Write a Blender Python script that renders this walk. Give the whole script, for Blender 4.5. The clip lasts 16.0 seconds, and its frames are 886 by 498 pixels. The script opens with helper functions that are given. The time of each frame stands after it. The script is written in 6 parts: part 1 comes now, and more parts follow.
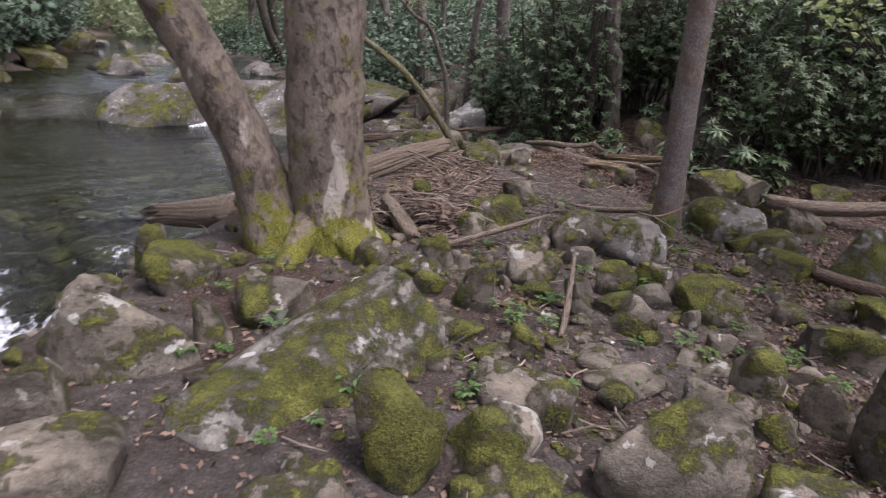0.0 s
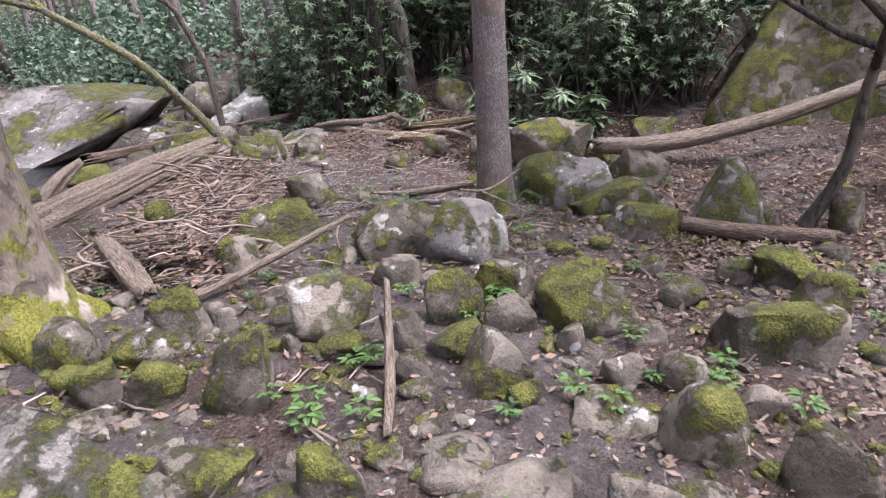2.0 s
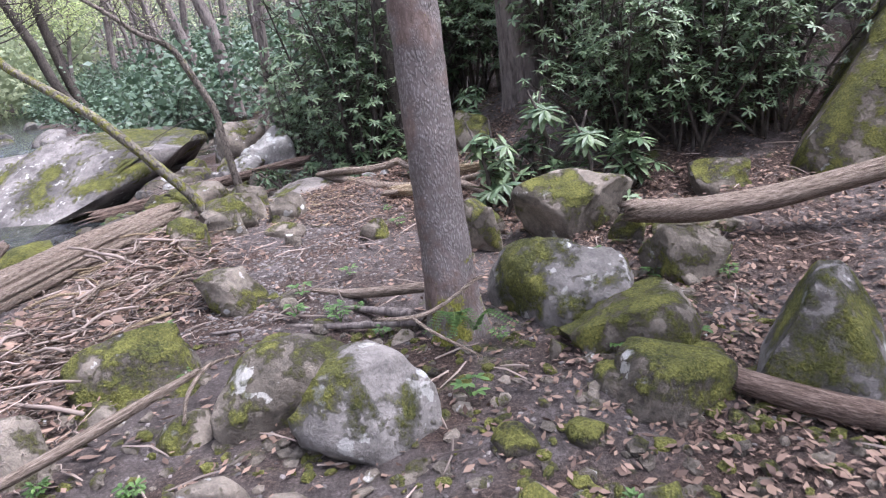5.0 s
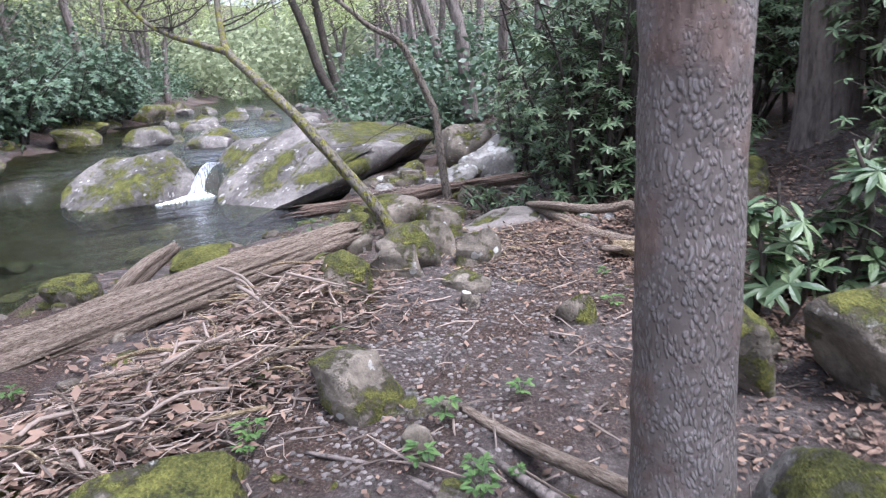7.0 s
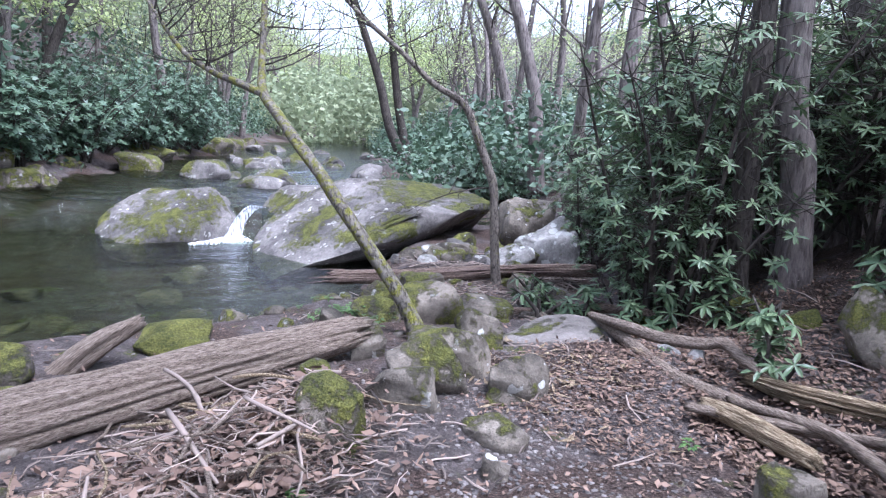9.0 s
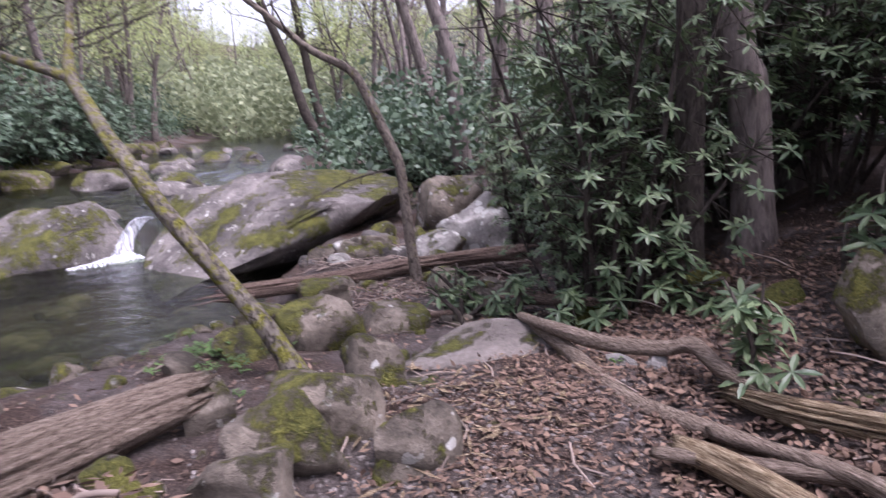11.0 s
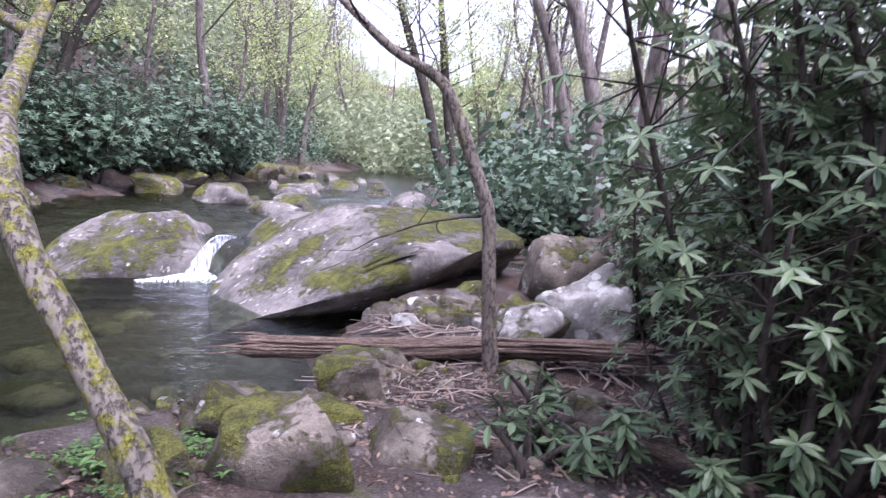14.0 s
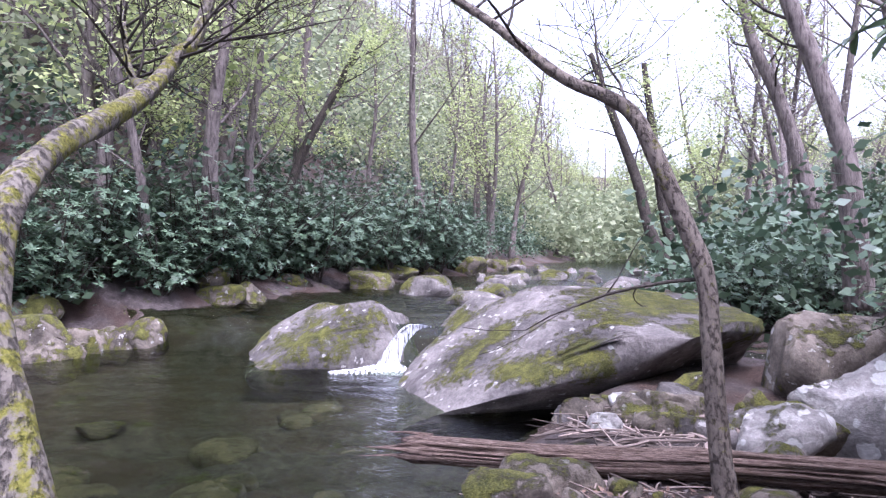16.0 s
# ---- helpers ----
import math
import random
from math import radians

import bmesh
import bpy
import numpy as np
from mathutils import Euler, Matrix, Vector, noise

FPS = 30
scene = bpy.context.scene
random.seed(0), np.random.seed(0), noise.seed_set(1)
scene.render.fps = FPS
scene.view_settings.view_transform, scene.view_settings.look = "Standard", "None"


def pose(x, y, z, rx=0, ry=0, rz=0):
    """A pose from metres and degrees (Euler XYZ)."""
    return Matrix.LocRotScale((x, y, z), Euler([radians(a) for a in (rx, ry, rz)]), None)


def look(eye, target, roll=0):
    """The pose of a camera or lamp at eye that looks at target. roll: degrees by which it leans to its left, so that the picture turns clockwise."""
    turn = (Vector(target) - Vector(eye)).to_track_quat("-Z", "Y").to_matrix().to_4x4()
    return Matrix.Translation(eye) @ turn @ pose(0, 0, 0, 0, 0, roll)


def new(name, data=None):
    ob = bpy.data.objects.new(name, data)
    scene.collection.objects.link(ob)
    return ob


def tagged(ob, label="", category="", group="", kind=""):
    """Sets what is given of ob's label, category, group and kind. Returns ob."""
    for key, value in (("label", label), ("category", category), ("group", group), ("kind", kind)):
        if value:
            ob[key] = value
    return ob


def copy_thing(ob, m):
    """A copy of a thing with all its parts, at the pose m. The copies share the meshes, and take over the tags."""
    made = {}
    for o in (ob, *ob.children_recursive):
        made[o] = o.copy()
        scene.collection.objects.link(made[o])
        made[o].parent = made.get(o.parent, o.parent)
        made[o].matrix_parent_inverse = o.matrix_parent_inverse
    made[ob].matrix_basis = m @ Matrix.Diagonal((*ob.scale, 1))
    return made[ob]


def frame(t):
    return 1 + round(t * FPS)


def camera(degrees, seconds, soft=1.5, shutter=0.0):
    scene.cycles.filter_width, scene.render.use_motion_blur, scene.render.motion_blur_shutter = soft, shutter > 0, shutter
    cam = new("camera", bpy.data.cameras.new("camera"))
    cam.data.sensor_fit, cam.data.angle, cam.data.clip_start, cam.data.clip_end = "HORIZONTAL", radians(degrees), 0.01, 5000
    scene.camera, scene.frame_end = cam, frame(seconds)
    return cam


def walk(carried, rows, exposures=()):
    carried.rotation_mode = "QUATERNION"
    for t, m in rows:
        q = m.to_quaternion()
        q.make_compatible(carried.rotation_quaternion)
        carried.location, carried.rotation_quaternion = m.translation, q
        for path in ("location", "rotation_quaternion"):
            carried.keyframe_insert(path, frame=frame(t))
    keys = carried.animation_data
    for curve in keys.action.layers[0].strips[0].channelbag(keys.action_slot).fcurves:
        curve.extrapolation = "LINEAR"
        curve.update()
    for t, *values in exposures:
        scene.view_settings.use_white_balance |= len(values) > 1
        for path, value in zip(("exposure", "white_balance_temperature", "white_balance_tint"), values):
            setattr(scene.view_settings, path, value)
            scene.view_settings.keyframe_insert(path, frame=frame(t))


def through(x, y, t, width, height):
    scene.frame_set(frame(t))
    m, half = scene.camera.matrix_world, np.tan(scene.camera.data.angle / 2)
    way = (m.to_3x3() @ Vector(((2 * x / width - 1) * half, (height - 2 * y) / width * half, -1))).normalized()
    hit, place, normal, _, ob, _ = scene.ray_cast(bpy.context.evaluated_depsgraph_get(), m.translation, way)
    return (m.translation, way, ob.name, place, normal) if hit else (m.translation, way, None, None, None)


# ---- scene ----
cam = camera(70.0, 16.0, soft=1.15, shutter=0.2)
PATH = [
    (0, (-0.264, -0.106, 1.71), (-0.437, 1.793, 1.105), 4.4),
    (0.5, (-0.158, 0.277, 1.6), (-0.143, 2.197, 1.039), -1.8),
    (1, (-0.194, 0.687, 1.502), (0.001, 2.601, 0.957), -3.7),
    (1.5, (-0.095, 1.236, 1.395), (0.293, 3.085, 0.74), -2.6),
    (2, (0.055, 1.586, 1.434), (0.401, 3.447, 0.788), -3.0),
    (2.5, (0.113, 1.778, 1.435), (0.447, 3.703, 1.005), -1.3),
    (3, (0.19, 2.153, 1.387), (0.58, 4.09, 1.076), -3.1),
    (3.2, (0.251, 2.282, 1.35), (0.629, 4.217, 1.011), -3.8),
    (5.3, (1.332, 3.418, 1.503), (1.315, 5.331, 0.918), -6.5),
    (5.5, (1.291, 3.578, 1.469), (1.164, 5.49, 0.894), -4.2),
    (6, (1.272, 4.206, 1.436), (1.055, 6.072, 0.75), -1.0),
    (6.5, (1.292, 4.49, 1.46), (0.938, 6.354, 0.825), -3.6),
    (7, (1.307, 4.847, 1.555), (0.697, 6.68, 1.037), -3.1),
    (7.5, (1.094, 5.379, 1.534), (0.489, 7.184, 0.919), 4.4),
    (8, (1.088, 5.63, 1.657), (0.391, 7.446, 1.192), 3.7),
    (8.5, (1.092, 5.84, 1.638), (0.321, 7.632, 1.196), 2.8),
    (8.7, (1.026, 5.961, 1.635), (0.251, 7.77, 1.282), 3.6),
    (10.8, (0.929, 7.246, 1.602), (0.116, 9.052, 1.328), -2.8),
    (11, (0.922, 7.466, 1.552), (0.296, 9.323, 1.154), -2.3),
    (11.5, (0.983, 7.906, 1.525), (0.492, 9.784, 1.041), -1.5),
    (12, (0.905, 8.22, 1.485), (0.361, 10.105, 1.096), -0.5),
    (12.5, (0.893, 8.549, 1.436), (0.181, 10.391, 1.123), -1.5),
    (13, (0.795, 8.869, 1.425), (-0.074, 10.666, 1.302), 3.0),
    (13.5, (0.645, 9.179, 1.451), (-0.228, 10.977, 1.376), 8.2),
    (14, (0.58, 9.391, 1.408), (-0.43, 11.099, 1.158), 4.3),
    (14.5, (0.49, 9.728, 1.311), (-0.713, 11.283, 0.95), -0.5),
    (15, (0.289, 10.043, 1.285), (-0.954, 11.558, 0.886), 1.5),
    (15.5, (0.205, 10.3, 1.212), (-1.231, 11.687, 1.095), -1.4),
    (16, (0.15, 10.42, 1.17), (-1.391, 11.695, 1.187), 1.0),
]
walk(cam, [(t, look(eye, target, roll)) for t, eye, target, roll in PATH],
     [(0, 1.03, 6150, 24), (1, 1.57, 6000, 24), (2, 1.95, 5900, 24), (5.5, 2.15, 5600, 24), (7.5, 2.0, 5400, 20), (8.5, 2.12, 5050, 20), (11, 1.58, 5800, 36), (12.5, 1.9, 5600, 34), (13.5, 1.98, 5500, 34), (15, 2.18, 5500, 38), (16, 2.06, 5400, 36)])

# ---- light ----
world = bpy.data.worlds.new("sky")
scene.world = world
world.use_nodes = True
wn = world.node_tree.nodes
sky = wn.new("ShaderNodeTexSky")
sky.sky_type = "NISHITA"
sky.sun_disc = False
sky.sun_elevation, sky.sun_rotation = radians(66), radians(108)
sky.dust_density, sky.ozone_density = 4.0, 0.3
pale = wn.new("ShaderNodeHueSaturation")
pale.inputs["Saturation"].default_value = 0.35
wl = world.node_tree.links
wl.new(sky.outputs[0], pale.inputs["Color"])
wl.new(pale.outputs[0], wn["Background"].inputs[0])
wn["Background"].inputs[1].default_value = 0.15
sun = new("sun", bpy.data.lights.new("sun", "SUN"))
sun.data.energy, sun.data.angle, sun.data.color = 1.5, radians(25), (1.0, 0.96, 0.9)
sun.matrix_world = look((0, 0, 30), (-9, 3, 8))



# ---- materials ----
def material(name):
    m = bpy.data.materials.new(name)
    m.use_nodes = True
    return m, m.node_tree.nodes, m.node_tree.links, m.node_tree.nodes["Principled BSDF"]


def coords(n, l, scale=(1, 1, 1), kind="Position"):
    mp = n.new("ShaderNodeMapping")
    mp.inputs["Scale"].default_value = scale
    if kind == "Position":
        l.new(n.new("ShaderNodeNewGeometry").outputs["Position"], mp.inputs[0])
    else:
        l.new(n.new("ShaderNodeTexCoord").outputs[kind], mp.inputs[0])
    return mp.outputs[0]


def grain(n, l, at, scale, detail=6.0, rough=0.6):
    t = n.new("ShaderNodeTexNoise")
    t.inputs["Scale"].default_value, t.inputs["Detail"].default_value = scale, detail
    t.inputs["Roughness"].default_value = rough
    l.new(at, t.inputs["Vector"])
    return t.outputs["Fac"]


def ramp(n, l, fac, *stops):
    r = n.new("ShaderNodeValToRGB")
    while len(r.color_ramp.elements) < len(stops):
        r.color_ramp.elements.new(0.5)
    for e, (p, c) in zip(r.color_ramp.elements, stops):
        e.position = p
        e.color = (*c, 1) if isinstance(c, tuple) else (c, c, c, 1)
    l.new(fac, r.inputs[0])
    return r.outputs[0]


def blend(n, l, fac, a, b):
    x = n.new("ShaderNodeMix")
    x.data_type = "RGBA"
    for socket, value in ((0, fac), (6, a), (7, b)):
        if isinstance(value, (int, float)):
            x.inputs[socket].default_value = value
        elif isinstance(value, tuple):
            x.inputs[socket].default_value = (*value, 1)
        else:
            l.new(value, x.inputs[socket])
    return x.outputs[2]


def calc(n, l, op, a, b=0.0):
    x = n.new("ShaderNodeMath")
    x.operation = op
    for socket, value in ((0, a), (1, b)):
        if isinstance(value, (int, float)):
            x.inputs[socket].default_value = value
        else:
            l.new(value, x.inputs[socket])
    return x.outputs[0]


def bump(n, l, bsdf, height, strength, distance):
    b = n.new("ShaderNodeBump")
    b.inputs["Strength"].default_value, b.inputs["Distance"].default_value = strength, distance
    l.new(height, b.inputs["Height"])
    l.new(b.outputs[0], bsdf.inputs["Normal"])


def stone(name, moss, lichen=0.5, patches=3.0, dark=(0.05, 0.043, 0.033), light=(0.205, 0.176, 0.138)):
    m, n, l, b = material(name)
    at = coords(n, l)
    big, fine = grain(n, l, at, 2.2), grain(n, l, at, 26, 8, 0.7)
    speck = grain(n, l, at, 85, 3, 0.6)
    mixed = calc(n, l, "ADD", calc(n, l, "MULTIPLY", big, 0.62), calc(n, l, "ADD", calc(n, l, "MULTIPLY", fine, 0.28), calc(n, l, "MULTIPLY", speck, 0.10)))
    rock_c = ramp(n, l, mixed, (0.40, dark), (0.50, tuple((a + c) / 2 for a, c in zip(dark, light))), (0.60, tuple(c * 1.12 for c in light)))
    spots = grain(n, l, at, 4.2, 5, 0.6)
    lich = ramp(n, l, spots, (0.675 - 0.055 * lichen, 0.0), (0.69 - 0.055 * lichen, 1.0))
    crust = blend(n, l, speck, (0.24, 0.235, 0.205), (0.50, 0.49, 0.44))
    rock_c = blend(n, l, calc(n, l, "MULTIPLY", lich, 0.75), rock_c, crust)
    wob = n.new("ShaderNodeTexNoise")
    wob.inputs["Scale"].default_value = 14
    l.new(at, wob.inputs["Vector"])
    moved = n.new("ShaderNodeVectorMath")
    moved.operation = "MULTIPLY_ADD"
    l.new(wob.outputs["Color"], moved.inputs[0])
    moved.inputs[1].default_value = (0.07, 0.07, 0.07)
    l.new(at, moved.inputs[2])
    cell = n.new("ShaderNodeTexVoronoi")
    cell.inputs["Scale"].default_value = 7
    l.new(moved.outputs[0], cell.inputs["Vector"])
    pick = n.new("ShaderNodeSeparateXYZ")
    l.new(cell.outputs["Color"], pick.inputs[0])
    size = calc(n, l, "MULTIPLY", calc(n, l, "MAXIMUM", calc(n, l, "SUBTRACT", pick.outputs[0], 0.86 - 0.24 * lichen), 0.0), 0.95)
    disc = ramp(n, l, calc(n, l, "SUBTRACT", size, cell.outputs["Distance"]), (0.0, 0.0), (0.05, 1.0))
    rosette = blend(n, l, fine, (0.26, 0.26, 0.235), (0.62, 0.62, 0.57))
    rock_c = blend(n, l, calc(n, l, "MULTIPLY", disc, 0.85), rock_c, rosette)
    geo = n.new("ShaderNodeNewGeometry")
    sep = n.new("ShaderNodeSeparateXYZ")
    l.new(geo.outputs["Normal"], sep.inputs[0])
    patch = calc(n, l, "ADD", calc(n, l, "MULTIPLY", grain(n, l, at, patches, 5, 0.6), 0.66), calc(n, l, "MULTIPLY", grain(n, l, at, 13, 8, 0.75), 0.34))
    up = calc(n, l, "MULTIPLY", sep.outputs[2], 0.055)
    mask = calc(n, l, "ADD", patch, up)
    edge = 0.65 - 0.2 * moss
    mossy = ramp(n, l, mask, (edge - 0.02, 0.0), (edge + 0.035, 1.0))
    tuft = grain(n, l, at, 70, 3, 0.7)
    green = ramp(n, l, calc(n, l, "ADD", calc(n, l, "MULTIPLY", tuft, 0.5), calc(n, l, "MULTIPLY", grain(n, l, at, 6), 0.5)),
                 (0.36, (0.03, 0.034, 0.009)), (0.5, (0.092, 0.096, 0.022)), (0.64, (0.195, 0.19, 0.045)))
    l.new(blend(n, l, mossy, rock_c, green), b.inputs["Base Color"])
    b.inputs["Roughness"].default_value = 0.9
    b.inputs["Specular IOR Level"].default_value = 0.25
    h = calc(n, l, "ADD", calc(n, l, "MULTIPLY", fine, 0.5), calc(n, l, "MULTIPLY", mossy, calc(n, l, "ADD", tuft, 0.3)))
    h = calc(n, l, "ADD", h, calc(n, l, "ADD", calc(n, l, "MULTIPLY", big, 0.8), calc(n, l, "MULTIPLY", speck, 0.22)))
    bump(n, l, b, h, 1.0, 0.04)
    return m


def bark(name, dark, light, moss=0.3, stretch=0.25, size=22, scar=0.0, foot=0.0, plates=0.0):
    m, n, l, b = material(name)
    at = coords(n, l, (1, 1, stretch))
    crack = ramp(n, l, grain(n, l, at, size, 5, 0.55), (0.36, 0.0), (0.52, 1.0))
    if plates:
        v = n.new("ShaderNodeTexVoronoi")
        v.inputs["Scale"].default_value = plates
        warp = n.new("ShaderNodeTexNoise")
        warp.inputs["Scale"].default_value = 16
        l.new(at, warp.inputs["Vector"])
        shift = n.new("ShaderNodeVectorMath")
        shift.operation = "MULTIPLY_ADD"
        l.new(warp.outputs["Color"], shift.inputs[0])
        shift.inputs[1].default_value = (0.035, 0.035, 0.035)
        l.new(at, shift.inputs[2])
        l.new(shift.outputs[0], v.inputs["Vector"])
        crack = ramp(n, l, v.outputs["Distance"], (0.30, 1.0), (0.56, 0.0))
    fine = grain(n, l, at, 40, 7, 0.7)
    plain = coords(n, l)
    big = grain(n, l, plain, 3.0)
    c = ramp(n, l, calc(n, l, "ADD", calc(n, l, "MULTIPLY", fine, 0.55), calc(n, l, "MULTIPLY", big, 0.45)), (0.34, dark), (0.66, light))
    if plates:
        bald = ramp(n, l, grain(n, l, plain, 4.2, 6, 0.62), (0.50, 0.0), (0.60, 0.8))
        c = blend(n, l, bald, c, ramp(n, l, fine, (0.35, (0.075, 0.048, 0.036)), (0.65, (0.17, 0.118, 0.095))))
        crack = calc(n, l, "MAXIMUM", crack, calc(n, l, "MULTIPLY", bald, 0.75))
        c = blend(n, l, calc(n, l, "MULTIPLY", calc(n, l, "SUBTRACT", 1.0, crack), 0.55), c, (0.07, 0.053, 0.044))
    else:
        c = blend(n, l, calc(n, l, "MULTIPLY", calc(n, l, "SUBTRACT", 1.0, crack), 0.6), c, tuple(x * 0.35 for x in dark))
    if scar:
        bare = ramp(n, l, grain(n, l, coords(n, l, (1, 1, 0.45)), 2.6, 4, 0.5), (0.66 - scar * 0.1, 0.0), (0.68 - scar * 0.1, 1.0))
        c = blend(n, l, bare, c, (0.30, 0.265, 0.225))
    patch = grain(n, l, plain, 12 if size == 40 else 5, 8, 0.7)
    if foot:
        hz = n.new("ShaderNodeSeparateXYZ")
        l.new(plain, hz.inputs[0])
        patch = calc(n, l, "ADD", patch, calc(n, l, "MULTIPLY", calc(n, l, "MAXIMUM", calc(n, l, "SUBTRACT", 0.7, hz.outputs[2]), 0.0), foot))
    mossy = ramp(n, l, patch, (0.80 - 0.4 * moss, 0.0), (0.88 - 0.4 * moss, 1.0))
    tuft = grain(n, l, plain, 80, 3)
    c = blend(n, l, mossy, c, ramp(n, l, tuft, (0.3, (0.05, 0.055, 0.01)), (0.7, (0.19, 0.18, 0.035))))
    l.new(c, b.inputs["Base Color"])
    b.inputs["Roughness"].default_value = 0.92
    b.inputs["Specular IOR Level"].default_value = 0.2
    bump(n, l, b, calc(n, l, "ADD", crack, calc(n, l, "MULTIPLY", fine, 0.6)), 0.8, 0.006 if plates else 0.015)
    return m


def leafy(name, low, high, rough=0.5, through=0.25):
    m, n, l, b = material(name)
    rnd = n.new("ShaderNodeNewGeometry").outputs["Random Per Island"]
    at = coords(n, l)
    f = calc(n, l, "ADD", calc(n, l, "MULTIPLY", rnd, 0.6), calc(n, l, "MULTIPLY", grain(n, l, at, 1.3, 3), 0.4))
    c = ramp(n, l, f, (0.2, low), (0.75, high))
    l.new(c, b.inputs["Base Color"])
    b.inputs["Roughness"].default_value = rough
    b.inputs["Specular IOR Level"].default_value = 0.4
    t = n.new("ShaderNodeBsdfTranslucent")
    l.new(c, t.inputs["Color"])
    mix = n.new("ShaderNodeMixShader")
    mix.inputs[0].default_value = through
    l.new(b.outputs[0], mix.inputs[1])
    l.new(t.outputs[0], mix.inputs[2])
    l.new(mix.outputs[0], n["Material Output"].inputs[0])
    return m


def wood(name, dark, light, along=(1, 1, 1)):
    m, n, l, b = material(name)
    at = coords(n, l, along, "Object")
    g = grain(n, l, at, 14, 8, 0.65)
    f = grain(n, l, at, 60, 4, 0.6)
    s = calc(n, l, "ADD", calc(n, l, "MULTIPLY", g, 0.7), calc(n, l, "MULTIPLY", f, 0.3))
    c = ramp(n, l, s, (0.36, tuple(x * 0.35 for x in dark)), (0.47, dark), (0.66, light))
    l.new(c, b.inputs["Base Color"])
    b.inputs["Roughness"].default_value = 0.85
    b.inputs["Specular IOR Level"].default_value = 0.2
    bump(n, l, b, s, 1.0, 0.03)
    return m


def soil():
    m, n, l, b = material("forest soil")
    at = coords(n, l)
    big, mid, fine = grain(n, l, at, 0.9), grain(n, l, at, 6, 8, 0.7), grain(n, l, at, 60, 6, 0.75)
    s = calc(n, l, "ADD", calc(n, l, "MULTIPLY", mid, 0.5), calc(n, l, "MULTIPLY", fine, 0.5))
    earth = ramp(n, l, s, (0.36, (0.032, 0.027, 0.024)), (0.52, (0.095, 0.08, 0.072)), (0.68, (0.225, 0.198, 0.182)))
    litter = ramp(n, l, fine, (0.38, (0.026, 0.019, 0.015)), (0.56, (0.088, 0.062, 0.049)), (0.7, (0.22, 0.163, 0.128)))
    c = blend(n, l, ramp(n, l, big, (0.46, 0.0), (0.56, 1.0)), earth, litter)
    mossm = ramp(n, l, grain(n, l, at, 2.1, 7, 0.65), (0.60, 0.0), (0.68, 1.0))
    c = blend(n, l, calc(n, l, "MULTIPLY", mossm, 0.8), c, ramp(n, l, fine, (0.35, (0.035, 0.045, 0.01)), (0.65, (0.12, 0.13, 0.03))))
    l.new(c, b.inputs["Base Color"])
    b.inputs["Roughness"].default_value = 0.95
    b.inputs["Specular IOR Level"].default_value = 0.15
    bump(n, l, b, s, 1.0, 0.06)
    return m


def stream():
    m, n, l, b = material("stream water")
    at = coords(n, l)
    waves = n.new("ShaderNodeTexNoise")
    waves.inputs["Scale"].default_value, waves.inputs["Detail"].default_value = 5.0, 5.0
    waves.inputs["Distortion"].default_value = 1.2
    l.new(coords(n, l, (1.0, 1.6, 1)), waves.inputs["Vector"])
    bm_ = n.new("ShaderNodeBump")
    bm_.inputs["Strength"].default_value, bm_.inputs["Distance"].default_value = 0.6, 0.06
    small = grain(n, l, coords(n, l, (1.0, 1.5, 1)), 21, 3, 0.6)
    l.new(calc(n, l, "ADD", waves.outputs["Fac"], calc(n, l, "MULTIPLY", small, 0.3)), bm_.inputs["Height"])
    gloss = n.new("ShaderNodeBsdfGlossy")
    gloss.inputs["Roughness"].default_value = 0.06
    l.new(bm_.outputs[0], gloss.inputs["Normal"])
    clear = n.new("ShaderNodeBsdfTransparent")
    clear.inputs[0].default_value = (0.47, 0.54, 0.40, 1)
    fr = n.new("ShaderNodeFresnel")
    fr.inputs[0].default_value = 1.33
    l.new(bm_.outputs[0], fr.inputs["Normal"])
    mix = n.new("ShaderNodeMixShader")
    l.new(fr.outputs[0], mix.inputs[0])
    l.new(clear.outputs[0], mix.inputs[1])
    l.new(gloss.outputs[0], mix.inputs[2])
    b.inputs["Base Color"].default_value = (0.72, 0.75, 0.78, 1)
    b.inputs["Roughness"].default_value = 0.5
    l.new(bm_.outputs[0], b.inputs["Normal"])
    att = n.new("ShaderNodeAttribute")
    att.attribute_name = "churn"
    streak = grain(n, l, coords(n, l, (3.2, 1.3, 1)), 2.0, 7, 0.7)
    fleck = grain(n, l, at, 16, 5, 0.6)
    s = calc(n, l, "ADD", calc(n, l, "MULTIPLY", streak, 0.75), calc(n, l, "MULTIPLY", fleck, 0.25))
    foam = ramp(n, l, calc(n, l, "ADD", s, calc(n, l, "MULTIPLY", att.outputs["Fac"], 0.42)), (0.74, 0.0), (0.90, 1.0))
    last = n.new("ShaderNodeMixShader")
    l.new(foam, last.inputs[0])
    l.new(mix.outputs[0], last.inputs[1])
    l.new(b.outputs[0], last.inputs[2])
    l.new(last.outputs[0], n["Material Output"].inputs[0])
    return m


